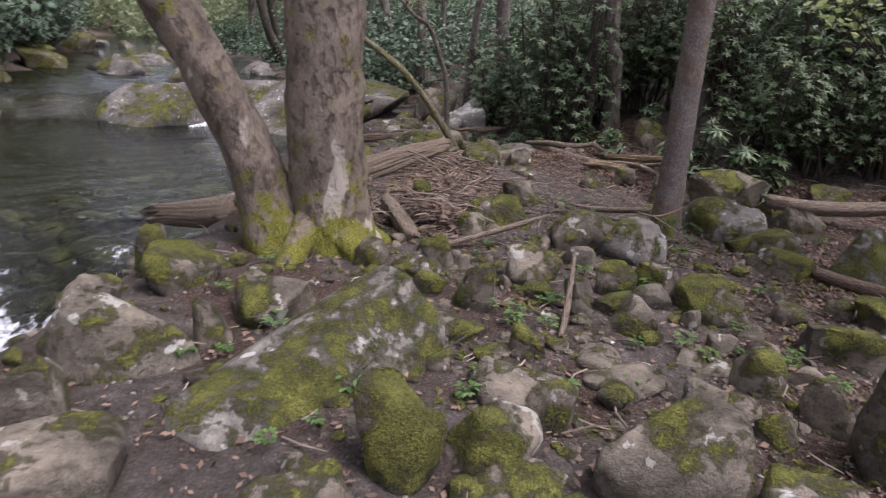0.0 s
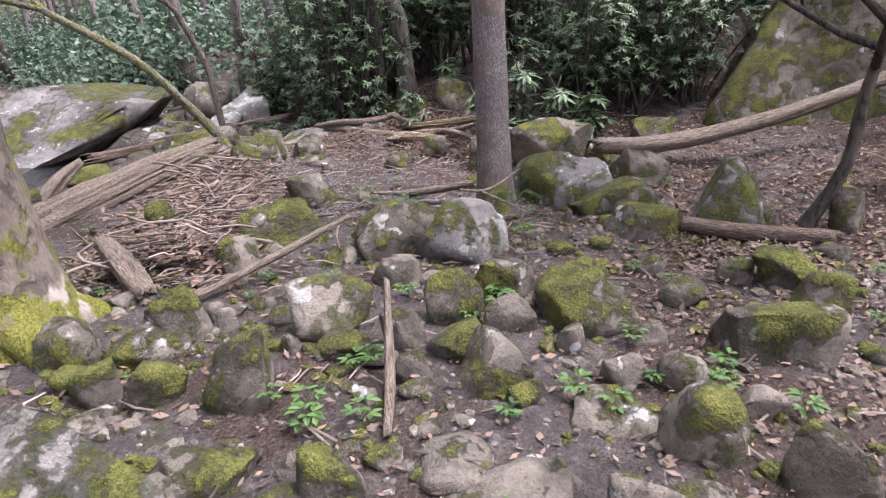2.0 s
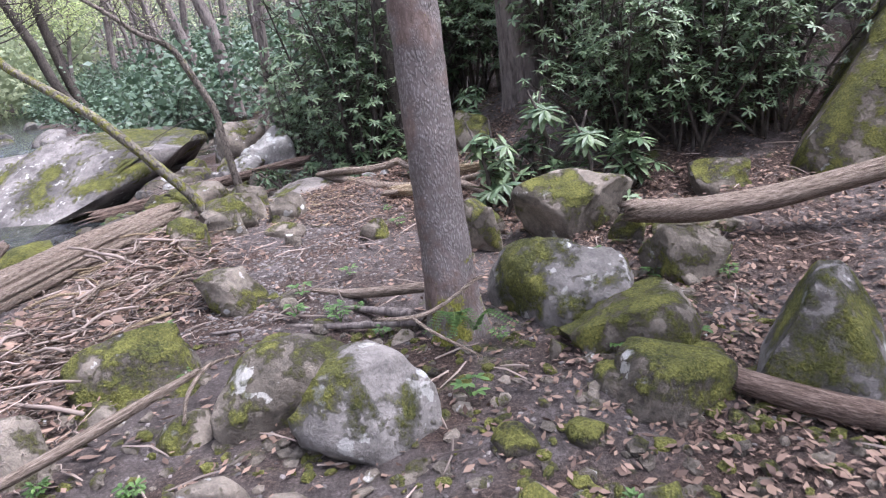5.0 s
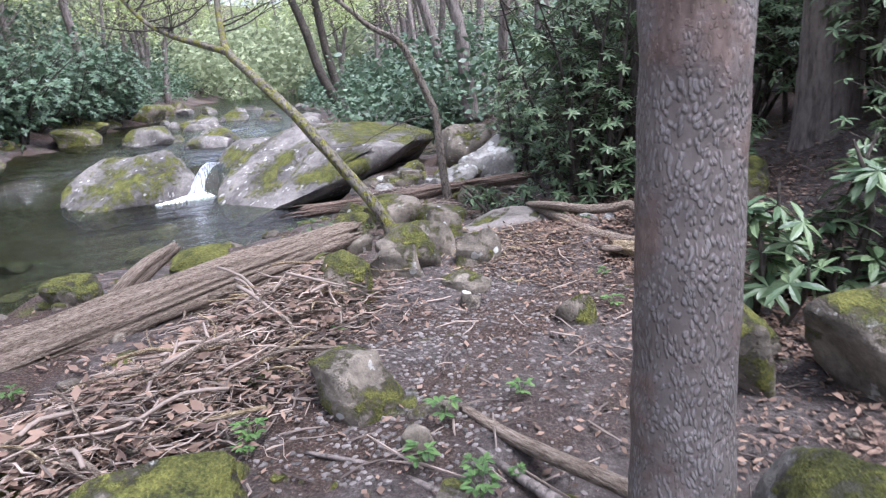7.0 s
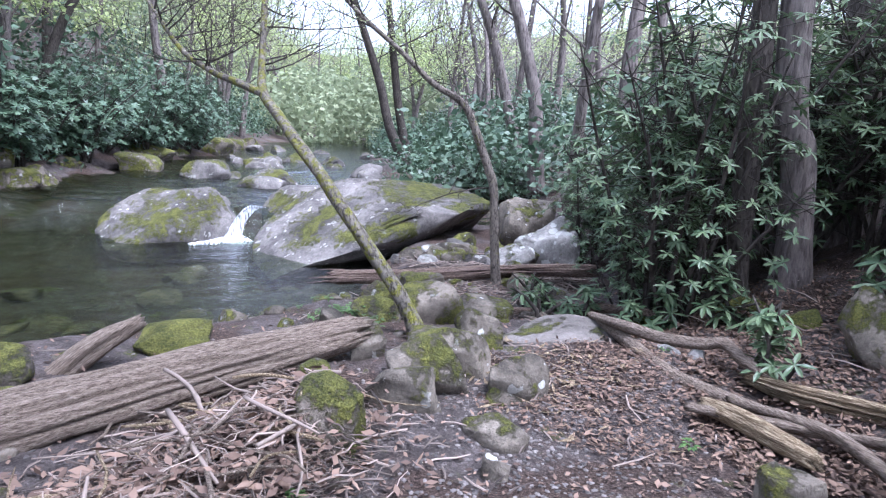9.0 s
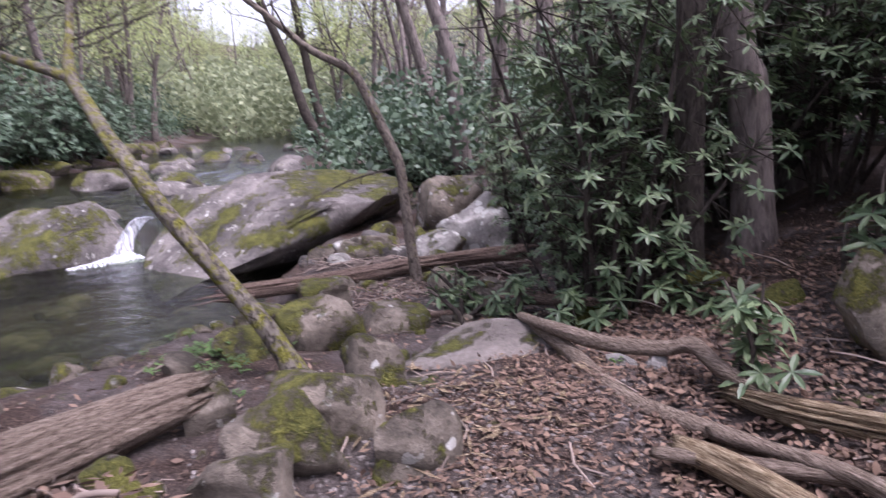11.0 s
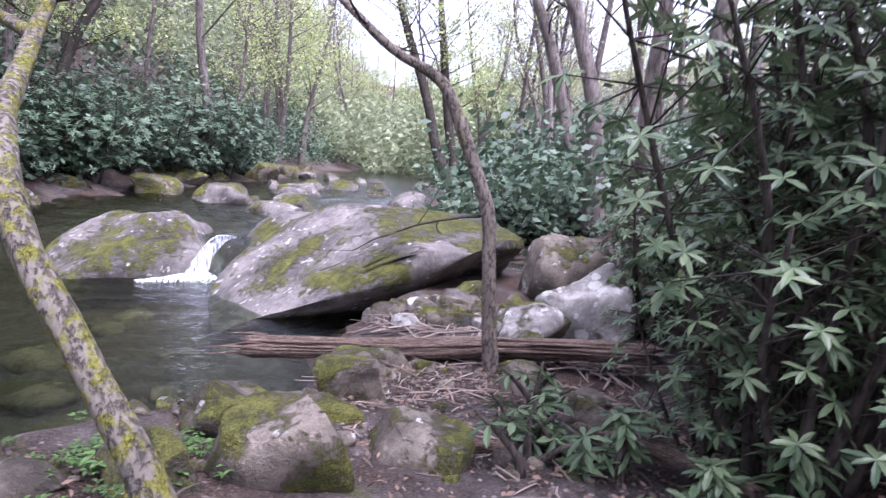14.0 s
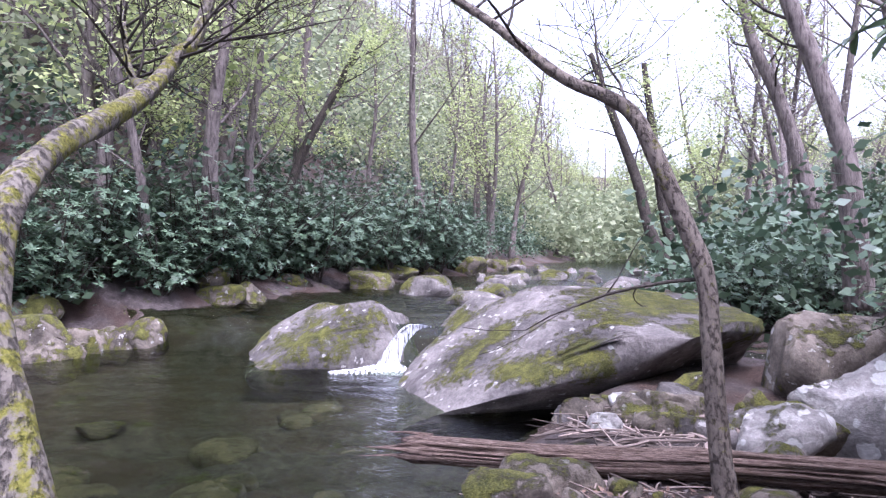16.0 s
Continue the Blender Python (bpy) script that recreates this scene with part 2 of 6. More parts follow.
def foam_white():
    m, n, l, b = material("white water")
    at = coords(n, l, (9, 9, 1.5))
    f = grain(n, l, at, 2.5, 6, 0.7)
    l.new(ramp(n, l, f, (0.3, (0.35, 0.40, 0.43)), (0.6, (0.86, 0.88, 0.9))), b.inputs["Base Color"])
    b.inputs["Roughness"].default_value = 0.35
    bump(n, l, b, f, 0.8, 0.04)
    gap = n.new("ShaderNodeBsdfTransparent")
    mix = n.new("ShaderNodeMixShader")
    l.new(ramp(n, l, grain(n, l, coords(n, l, (16, 16, 2.2)), 1.6, 5, 0.6), (0.38, 0.0), (0.56, 1.0)), mix.inputs[0])
    l.new(gap.outputs[0], mix.inputs[1])
    l.new(b.outputs[0], mix.inputs[2])
    l.new(mix.outputs[0], n["Material Output"].inputs[0])
    return m


STONES = [stone("lichened stone", 0.40, 0.9), stone("patchy mossed stone", 0.58, 0.9), stone("mossed stone", 0.68, 0.8), stone("moss covered stone", 0.9, 0.5)]
WET = stone("wet dark stone", 0.1, 0.1, 3.0, (0.05, 0.042, 0.03), (0.21, 0.17, 0.115))
PALE = stone("pale boulder stone", 0.5, 0.8, 1.1, (0.07, 0.064, 0.058), (0.225, 0.205, 0.185))
WHITE = stone("white lichened stone", 0.25, 1.9, 2.4, (0.11, 0.105, 0.095), (0.33, 0.315, 0.285))
SMOOTH = stone("smooth brown grey stone", 0.12, 0.0, 2.0, (0.10, 0.088, 0.075), (0.21, 0.188, 0.165))
BLOTCHED = stone("grey stone with white lichen blotches", 0.5, 1.0, 2.0, (0.085, 0.078, 0.07), (0.215, 0.198, 0.175))
STREAKED = stone("white streaked stone", 0.6, 0.85, 2.6, (0.075, 0.068, 0.057), (0.255, 0.235, 0.205))
SOIL, WATER, FOAM = soil(), stream(), foam_white()
BARK_GREY = bark("grey plated bark", (0.10, 0.088, 0.082), (0.25, 0.225, 0.21), 0.42, 0.5, 30, 0, 0.2, 88)
BARK_SYC = bark("flaking pale bark", (0.08, 0.064, 0.05), (0.215, 0.175, 0.14), 0.56, 0.6, 14, 0.6, 0.26)
BARK_MOSS = bark("mossy bark", (0.06, 0.052, 0.042), (0.20, 0.178, 0.145), 0.80, 0.5, 40)
BARK_THIN = bark("grey mottled bark", (0.07, 0.058, 0.048), (0.23, 0.196, 0.158), 0.5, 0.5, 40)
BARK_FAR = bark("forest bark", (0.08, 0.066, 0.058), (0.25, 0.215, 0.19), 0.2, 0.2, 18)
BARK_DARK = bark("dark stem bark", (0.03, 0.025, 0.02), (0.10, 0.085, 0.07), 0.2, 0.3, 30)
RHODO = leafy("leathery evergreen leaf", (0.05, 0.09, 0.04), (0.15, 0.205, 0.10), 0.42, 0.22)
RHODO_FAR = leafy("distant evergreen leaf", (0.035, 0.068, 0.038), (0.11, 0.165, 0.095), 0.45, 0.12)
SPRING = leafy("young spring leaf", (0.26, 0.33, 0.12), (0.52, 0.58, 0.26), 0.6, 0.5)
TWIGGY = leafy("grey budding twig", (0.28, 0.265, 0.21), (0.48, 0.47, 0.37), 0.8, 0.45)
HERB = leafy("fresh herb leaf", (0.04, 0.085, 0.02), (0.105, 0.185, 0.05), 0.5, 0.3)
WOODS = leafy("distant spring leaf", (0.16, 0.20, 0.11), (0.36, 0.40, 0.235), 0.7, 0.4)
LITTER_RED = leafy("fallen oak leaf", (0.05, 0.03, 0.02), (0.20, 0.132, 0.09), 0.75, 0.1)
LITTER = leafy("dead leaf", (0.065, 0.041, 0.030), (0.22, 0.148, 0.105), 0.8, 0.1)
GRIT = leafy("grit", (0.045, 0.04, 0.036), (0.17, 0.15, 0.135), 0.9, 0.0)
LOG = wood("weathered grey wood", (0.15, 0.115, 0.085), (0.36, 0.30, 0.24), (1, 9, 9))
LOG_RED = wood("red brown rotten wood", (0.115, 0.08, 0.06), (0.32, 0.245, 0.195), (1, 9, 9))
LOG_YELLOW = wood("yellow rotten wood", (0.20, 0.145, 0.085), (0.50, 0.42, 0.28), (1, 9, 9))
STICK = leafy("dry stick", (0.03, 0.022, 0.018), (0.30, 0.24, 0.195), 0.85, 0.0)


# ---- mesh tools ----
class Geo:
    """Collects faces for one mesh."""

    def __init__(self):
        self.v, self.f = [], []

    def tube(self, pts, rad, sides=8, rough=0.0, seed=0.0, cap=True):
        pts = [Vector(p) for p in pts]
        first = len(self.v)
        side = Vector((1, 0.13, 0.07))
        for i, p in enumerate(pts):
            ahead = (pts[min(i + 1, len(pts) - 1)] - pts[max(i - 1, 0)]).normalized()
            side = (side - ahead * side.dot(ahead)).normalized()
            other = ahead.cross(side)
            for k in range(sides):
                a = 2 * math.pi * k / sides
                r = rad[i]
                if rough:
                    q = Vector((math.cos(a) * 1.3 + seed, math.sin(a) * 1.3, i * 0.17 + seed * 3))
                    r *= 1 + rough * noise.noise(q) + rough * 0.6 * noise.noise(q * 3.1)
                self.v.append(p + (side * math.cos(a) + other * math.sin(a)) * r)
        for i in range(len(pts) - 1):
            for k in range(sides):
                a, b = first + i * sides + k, first + i * sides + (k + 1) % sides
                self.f.append((a, b, b + sides, a + sides))
        if cap:
            self.f.append(tuple(first + k for k in reversed(range(sides))))
            self.f.append(tuple(first + (len(pts) - 1) * sides + k for k in range(sides)))

    def leaf(self, at, way, up, length, width, fold=0.25):
        side = way.cross(up)
        if side.length < 1e-4:
            side = Vector((1, 0, 0))
        side.normalize()
        lift = side.cross(way).normalized()
        i = len(self.v)
        droop = lift * (-0.18 * length)
        for f, w in ((0, 0.06), (0.4, 0.5), (0.75, 0.42)):
            c = at + way * (length * f) + droop * (f * f)
            self.v.append(c - side * (width * w) + lift * (fold * width * w))
            self.v.append(c + side * (width * w) + lift * (fold * width * w))
        self.v.append(at + way * length + droop)
        self.v.append(at)
        self.v.append(at + way * (length * 0.6) + droop * 0.36)
        a, t, c = i + 7, i + 6, i + 8
        self.f += [(a, c, i + 2, i), (a, i + 1, i + 3, c), (c, t, i + 4, i + 2), (c, i + 3, i + 5, t)]

    def flat_leaf(self, at, way, side, length, width):
        i = len(self.v)
        self.v += [at, at + way * (length * 0.5) + side * (width * 0.5), at + way * length, at + way * (length * 0.5) - side * (width * 0.5)]
        self.f.append((i, i + 1, i + 2, i + 3))

    def mesh(self, name, smooth=True):
        me = bpy.data.meshes.new(name)
        me.from_pydata([tuple(p) for p in self.v], [], self.f)
        me.update()
        if smooth:
            me.polygons.foreach_set("use_smooth", [True] * len(me.polygons))
        return me


def thing(name, geo, mat, label="", category="", group="", kind="", smooth=True):
    me = geo.mesh(name, smooth)
    me.materials.append(mat)
    return tagged(new(name, me), label, category, group, kind)


def part(name, geo, mat, parent, label="", smooth=True):
    ob = thing(name, geo, mat, label, smooth=smooth)
    ob.parent = parent
    return ob


def bent(points, step=0.1):
    """A smooth line through points (Catmull-Rom), with their fourth value, the radius."""
    p = [Vector(q) for q in points]
    p = [p[0] * 2 - p[1]] + p + [p[-1] * 2 - p[-2]]
    out = []
    for a, b, c, d in zip(p, p[1:], p[2:], p[3:]):
        steps = max(2, int((c - b).length / step))
        for s in range(steps):
            t = s / steps
            out.append(0.5 * (2 * b + (c - a) * t + (2 * a - 5 * b + 4 * c - d) * t * t + (3 * b - a - 3 * c + d) * t ** 3))
    out.append(p[-2])
    return [q.to_3d() for q in out], [max(q.w, 0.001) for q in out]


# ---- ground ----
BANK = ((-40, -12, -24), (-10, -4.2, -14), (3, -3.3, -13), (6, -3.4, -13), (9, -4.0, -13.3), (10.5, -3.1, -12.7), (12, -2.75, -12.7), (13.2, -2.75, -13.0),
        (14.2, -3.6, -13.5), (17, -4.6, -15.0), (25, -9.6, -19.5), (40, -19, -28), (100, -57, -66), (420, -256, -266))
BANK_Y, BANK_R, BANK_L = (np.array(c, float) for c in zip(*BANK))
EDGE_Y, EDGE_X = np.array([-40, 0, 6, 9, 10.5, 12, 14, 17, 25, 40, 100, 420.0]), np.array([3.5, 3.8, 3.6, 2.4, 1.3, 0.55, 0.2, -0.6, -5, -14, -52, -250.0])


def smooth01(t):
    t = np.clip(t, 0, 1)
    return t * t * (3 - 2 * t)


def water_at(x, y):
    v = -0.486 * (x + 8.7) + 0.874 * (y - 16.45)
    low = -0.66 - 0.07 * np.clip(8.5 - y, 0, 9)
    return low + (-0.12 - low) * smooth01((v + 0.35) / 0.5) + 0.02 * np.clip(v, 0, 60)


def lumps(x, y, seed):
    a = np.sin(x * 2.1 + seed) * np.cos(y * 1.7 - seed) + 0.6 * np.sin(x * 4.7 - y * 3.9 + seed * 2) + 0.4 * np.sin(x * 9.1 + y * 8.3) * np.cos(y * 7.7 - x * 3.0)
    return a


def land(x, y):
    x, y = np.asarray(x, float), np.asarray(y, float)
    z = np.interp(y, [-8, 0, 9, 10.6, 12.2, 14, 18, 30, 100], [-0.1, -0.02, 0, 0.03, -0.14, -0.28, -0.2, 0.3, 1.2])
    r = np.clip(x - np.interp(y, EDGE_Y, EDGE_X), 0, None)
    z = z + np.interp(y, [0, 8.5, 10.5, 13], [0.08, 0.12, 0.36, 0.42]) * np.minimum(r, 3.2) + 0.16 * np.clip(r - 3.2, 0, 20) + 0.06 * np.clip(r - 23, 0, 90)
    z = z + 0.2 * np.clip(y - 68, 0, 140)
    z = z + 0.035 * lumps(x, y, 0.7) + 0.16 * np.exp(-((x - 0.8) / 0.7) ** 2 - ((y - 11) / 0.8) ** 2)
    bank, far = np.interp(y, BANK_Y, BANK_R), np.interp(y, BANK_Y, BANK_L)
    bed = water_at(x, y) + 0.2 * np.clip(y - 68, 0, 140) - 0.30 + 0.09 * lumps(x * 0.8, y * 0.8, 2.0) - 0.18 * smooth01((bank - x - 1) / 2) * smooth01((x - far - 1) / 3)
    z = z + (bed - z) * smooth01((bank + 0.55 - x) / 1.3)
    left = np.clip(far - x, 0, None)
    rise = water_at(x, y) + 0.4 * smooth01(left / 1.2) + 0.10 * np.minimum(left, 6) + 0.80 * np.clip(left - 4, 0, 110) + 0.08 * lumps(x, y, 4.0) + 0.12 * np.clip(y - 68, 0, 140)
    return z + (rise - z) * smooth01((far + 0.5 - x) / 1.0)


def spread(lo, hi, a, b, fine, steps):
    """Even steps from a to b, widening beyond it to lo and hi."""
    g = np.geomspace(1, 1 + (a - lo), steps) - 1
    k = np.geomspace(1, 1 + (hi - b), steps) - 1
    return np.unique(np.r_[a - g, np.arange(a, b, fine), b + k])


def sheet(name, xs, ys, height):
    X, Y = np.meshgrid(xs, ys)
    Z = height(X, Y)
    nx = len(xs)
    me = bpy.data.meshes.new(name)
    idx = np.arange(X.size).reshape(X.shape)
    quads = np.stack([idx[:-1, :-1], idx[:-1, 1:], idx[1:, 1:], idx[1:, :-1]], -1).reshape(-1, 4)
    me.from_pydata(np.stack([X, Y, Z], -1).reshape(-1, 3).tolist(), [], quads.tolist())
    me.polygons.foreach_set("use_smooth", [True] * len(me.polygons))
    me.update()
    return me, X, Y


me, _, _ = sheet("ground", spread(-420, 420, -7, 7, 0.075, 46), spread(-300, 420, -1.5, 17, 0.075, 46), land)
me.materials.append(SOIL)
tagged(new("ground", me), "trodden earth and leaf litter of a wooded stream bank", "ground", kind="structure")


def surface(x, y):
    v = -0.486 * (x + 8.7) + 0.874 * (y - 16.45)
    rough = 0.012 + 0.14 * np.exp(-((y - 4.8) / 3.0) ** 2) + 0.10 * np.exp(-(v / 0.8) ** 2) + 0.05 * (v > 0.4)
    return water_at(x, y) + rough * 0.5 * lumps(x * 1.9, y * 1.9, 1.0)


me, X, Y = sheet("water", spread(-260, 30, -14, -2, 0.09, 20), spread(-60, 420, 0, 22, 0.09, 24), surface)
V = -0.486 * (X + 8.7) + 0.874 * (Y - 16.45)
churn = np.exp(-((Y - 4.5) / 2.2) ** 2) * (0.72 + 0.42 * np.sin(1.7 * X + 2.2 * Y + np.sin(2.3 * X)) * np.cos(1.1 * Y)) * smooth01((X + 10) / 3) + 0.25 * np.exp(-((V - 0.1) / 0.35) ** 2) + 0.25 * (V > 0.5)
churn += 1.3 * np.exp(-(((X + 8.0) / 0.28) ** 2 + ((Y - 16.15) / 0.26) ** 2)) + 1.0 * np.exp(-(((X + 8.55) / 0.5) ** 2 + ((Y - 15.75) / 0.2) ** 2))
me.attributes.new("churn", "FLOAT", "POINT").data.foreach_set("value", churn.ravel().astype(np.float32))
me.materials.append(WATER)
tagged(new("water", me), "clear dark pool and white rapids of a mountain stream", "stream", kind="structure")


# ---- rocks ----
def ball(level):
    b = bmesh.new()
    bmesh.ops.create_icosphere(b, subdivisions=level, radius=1)
    v = np.array([p.co[:] for p in b.verts])
    f = [[q.index for q in p.verts] for p in b.faces]
    b.free()
    return v, f


BALLS = {k: ball(k) for k in (1, 2, 3, 4, 5, 6)}


def rock_mesh(seed, level, size, facets=11, rough=0.13, square=0.6):
    """A worn block: a rounded box cut by a few planes, with lumps and pits. size: its width, depth and height."""
    rnd = np.random.RandomState(seed)
    unit, faces = BALLS[level]
    v = np.sign(unit) * np.abs(unit) ** square
    v /= np.abs(v).max(0)
    for _ in range(facets):
        nrm = rnd.normal(size=3) * (1, 1, 0.8)
        nrm /= np.linalg.norm(nrm)
        over = np.clip(v @ nrm - rnd.uniform(0.5, 0.86), 0, None)
        v -= np.outer(over * 0.9, nrm)
    off = Vector(rnd.uniform(-50, 50, 3))
    bumps = np.array([noise.noise(Vector(p) * 1.3 + off) + 0.45 * noise.noise(Vector(p) * 3.1 + off) + 0.22 * noise.noise(Vector(p) * 8.0 + off) + 0.1 * noise.noise(Vector(p) * 18.0 + off) for p in v])
    v += unit * (rough * bumps)[:, None]
    lo, hi = v.min(0), v.max(0)
    v = (v - (lo + hi) / 2) / (hi - lo) * np.array(size)
    me = bpy.data.meshes.new("rock")
    me.from_pydata(v.tolist(), [], faces)
    me.polygons.foreach_set("use_smooth", [True] * len(me.polygons))
    me.update()
    return me


count = [0]


def rock(x, y, z, w, d, h, turn, moss, mat=None, tilt=None, label="", name="rock", level=0, facets=11, rough=0.13, square=0.6, group="rocks of the bank"):
    """A rock whose foot is at z, w wide, d deep and h high; it is sunk into the ground."""
    count[0] += 1
    rnd = random.Random(count[0])
    foot = min(z, float(land(x, y))) - 0.06 - 0.42 * h
    tall = z + h - foot
    me = rock_mesh(count[0], level or (4 if w > 0.3 else 3), (w * 1.08, d * 1.14, tall), facets, rough, square)
    if mat is None:
        mat = STONES[0 if moss < 0.2 else 1 if moss < 0.46 else 2 if moss < 0.7 else 3]
    me.materials.append(mat)
    ob = new(name, me)
    a, b = tilt or (rnd.uniform(-7, 7), rnd.uniform(-7, 7))
    ob.matrix_world = pose(x, y, foot + tall / 2, a, b, turn)
    big = "large grey boulder" if w > 0.65 else "grey rock" if w > 0.25 else "small rounded grey stone"
    skin = "with pale lichen" if moss < 0.2 else "with moss and lichen" if moss < 0.46 else "half covered with moss" if moss < 0.7 else "thickly covered with green moss"
    return tagged(ob, label or f"{big} {skin}, on the bank", "rock", group)


rock(-0.61, 2.16, 0.00, 0.38, 0.31, 0.42, 9, 0.75)
rock(-0.22, 2.32, 0.00, 0.43, 0.35, 0.23, -0, 0.31)
rock(0.57, 2.36, 0.00, 0.64, 0.51, 0.36, -17, 0.11)
rock(-0.05, 2.05, 0.00, 0.46, 0.37, 0.11, -5, 0.13)
rock(-0.95, 1.95, 0.00, 0.17, 0.14, 0.14, 18, 0.26)
rock(-0.89, 1.78, 0.00, 0.48, 0.38, 0.14, 18, 0.09)
rock(1.09, 2.11, 0.00, 0.41, 0.32, 0.19, -30, 0.26)
rock(0.07, 2.73, 0.00, 0.24, 0.19, 0.18, -6, 0.18)
rock(3.38, 7.65, 0.00, 0.65, 0.52, 0.22, -28, 0.53)
rock(-0.28, 6.32, 0.00, 0.60, 0.48, 0.29, 30, 0.53)
rock(2.58, 8.25, 0.10, 0.91, 0.73, 0.41, -16, 0.35)
rock(2.92, 6.92, 0.10, 0.52, 0.41, 0.27, -27, 0.48)
rock(1.83, 8.33, 0.00, 0.36, 0.29, 0.33, -7, 0.44)
rock(3.91, 8.41, 0.10, 0.53, 0.42, 0.29, -29, 0.26)
rock(-0.75, 8.75, 0.00, 0.31, 0.24, 0.32, 28, 0.75)
rock(0.39, 7.11, 0.00, 0.13, 0.10, 0.13, 22, 0.18)
rock(-0.74, 8.77, 0.00, 0.36, 0.29, 0.40, 32, 0.79)
rock(-3.65, 10.64, -0.50, 0.84, 0.67, 0.25, 45, 0.66)
rock(0.89, 8.77, 0.00, 0.25, 0.20, 0.18, 3, 0.62)
rock(0.11, 8.98, 0.00, 0.13, 0.10, 0.08, 17, 0.09)
rock(1.44, 9.22, 0.10, 0.29, 0.23, 0.15, -7, 0.35)
rock(-3.19, 10.39, -0.40, 0.35, 0.28, 0.17, 55, 0.44)
rock(-2.45, 13.47, -0.45, 0.65, 0.52, 0.37, 38, 0.48)
rock(-3.34, 10.86, -0.50, 0.33, 0.26, 0.36, 74, 0.53)
rock(-2.07, 13.71, -0.30, 0.18, 0.14, 0.14, 33, 0.09)
rock(-1.99, 13.50, -0.30, 0.13, 0.10, 0.09, 34, 0.09)
rock(-0.59, 13.40, -0.10, 0.34, 0.27, 0.09, 17, 0.18)
rock(-1.18, 13.65, -0.20, 0.31, 0.25, 0.24, 23, 0.44)
rock(-2.38, 17.67, -0.20, 1.16, 0.93, 0.85, 19, 0.13)
rock(-1.78, 15.47, -0.20, 0.69, 0.55, 0.33, 20, 0.31)
rock(-2.91, 15.51, -0.20, 0.54, 0.43, 0.21, 31, 0.09)
rock(-2.69, 15.34, -0.30, 0.54, 0.43, 0.16, 30, 0.13)
rock(-3.32, 15.42, -0.40, 0.60, 0.48, 0.16, 34, 0.18)
rock(-2.32, 15.96, -0.30, 0.37, 0.30, 0.36, 23, 0.62)
rock(-2.93, 16.08, -0.20, 0.39, 0.31, 0.30, 28, 0.53)
rock(-3.86, 20.35, -0.20, 0.47, 0.37, 0.30, 22, 0.09)
rock(-12.85, 12.93, -0.65, 0.97, 0.78, 0.35, 79, 0.26)
rock(-3.46, 15.42, -0.25, 0.19, 0.15, 0.12, 36, 0.09)
rock(-2.31, 2.79, -0.07, 0.82, 0.65, 0.45, 35, 0.15)
rock(-2.41, 3.81, 0.02, 0.53, 0.42, 0.29, 29, 0.45)
rock(-2.71, 3.93, 0.01, 0.22, 0.18, 0.38, 31, 0.35)
rock(-1.86, 3.10, -0.03, 0.20, 0.16, 0.29, 27, 0.1)
rock(-2.82, 3.39, -0.02, 0.36, 0.29, 0.20, 36, 0.1)
rock(-2.29, 2.14, -0.02, 0.35, 0.28, 0.35, 42, 0.3)
rock(-1.95, 1.83, -0.04, 0.56, 0.45, 0.21, 41, 0.1)
rock(-1.69, 3.59, -0.04, 0.56, 0.45, 0.24, 21, 0.4)
rock(-1.28, 4.73, -0.01, 0.31, 0.25, 0.22, 25, 0.55)
rock(-0.90, 4.75, -0.04, 0.43, 0.34, 0.15, 19, 0.6)
rock(-1.05, 4.35, -0.06, 0.19, 0.15, 0.18, 24, 0.4)
rock(-0.77, 4.26, -0.04, 0.26, 0.21, 0.18, 20, 0.75)
rock(-0.39, 4.10, -0.00, 0.29, 0.23, 0.32, 12, 0.45)
rock(-0.77, 4.86, -0.04, 0.29, 0.24, 0.31, 16, 0.6)
rock(0.02, 4.63, 0.02, 0.44, 0.35, 0.26, 2, 0.45)
rock(0.01, 4.39, 0.02, 0.27, 0.22, 0.09, 2, 0.65)
rock(0.35, 4.35, 0.01, 0.23, 0.18, 0.19, -5, 0.15)
rock(0.55, 6.05, 0.00, 0.66, 0.52, 0.30, 14, 0.42)
rock(0.97, 5.66, 0.00, 0.62, 0.52, 0.36, 6, 0.45, BLOTCHED, square=0.5)
rock(0.66, 4.58, -0.00, 0.29, 0.23, 0.26, -11, 0.6)
rock(1.00, 4.86, -0.00, 0.36, 0.28, 0.20, -16, 0.4)
rock(0.61, 4.16, 0.04, 0.31, 0.25, 0.15, -12, 0.5)
rock(0.66, 3.86, 0.03, 0.33, 0.26, 0.23, -15, 0.3)
rock(1.32, 4.40, -0.02, 0.51, 0.41, 0.28, -25, 0.25)
rock(0.90, 4.37, 0.03, 0.25, 0.20, 0.15, -17, 0.1)
rock(2.24, 5.55, 0.00, 0.5, 0.42, 0.22, -28, 0.44)
rock(2.28, 6.13, 0.00, 0.66, 0.5, 0.27, -23, 0.66)
rock(1.24, 3.83, -0.05, 0.19, 0.15, 0.13, -29, 0.1)
rock(1.44, 3.70, -0.03, 0.20, 0.16, 0.14, -35, 0.1)
rock(1.99, 3.85, -0.02, 0.51, 0.41, 0.27, -42, 0.35)
rock(2.54, 4.47, 0.00, 0.31, 0.25, 0.22, -42, 0.5)
rock(2.50, 4.17, -0.01, 0.31, 0.25, 0.19, -45, 0.25)
rock(2.35, 4.65, -0.01, 0.19, 0.15, 0.13, -38, 0.1)
rock(3.10, 5.33, -0.00, 0.14, 0.11, 0.16, -40, 0.05)
rock(0.43, 5.20, 0.00, 0.29, 0.23, 0.19, -5, 0.1)
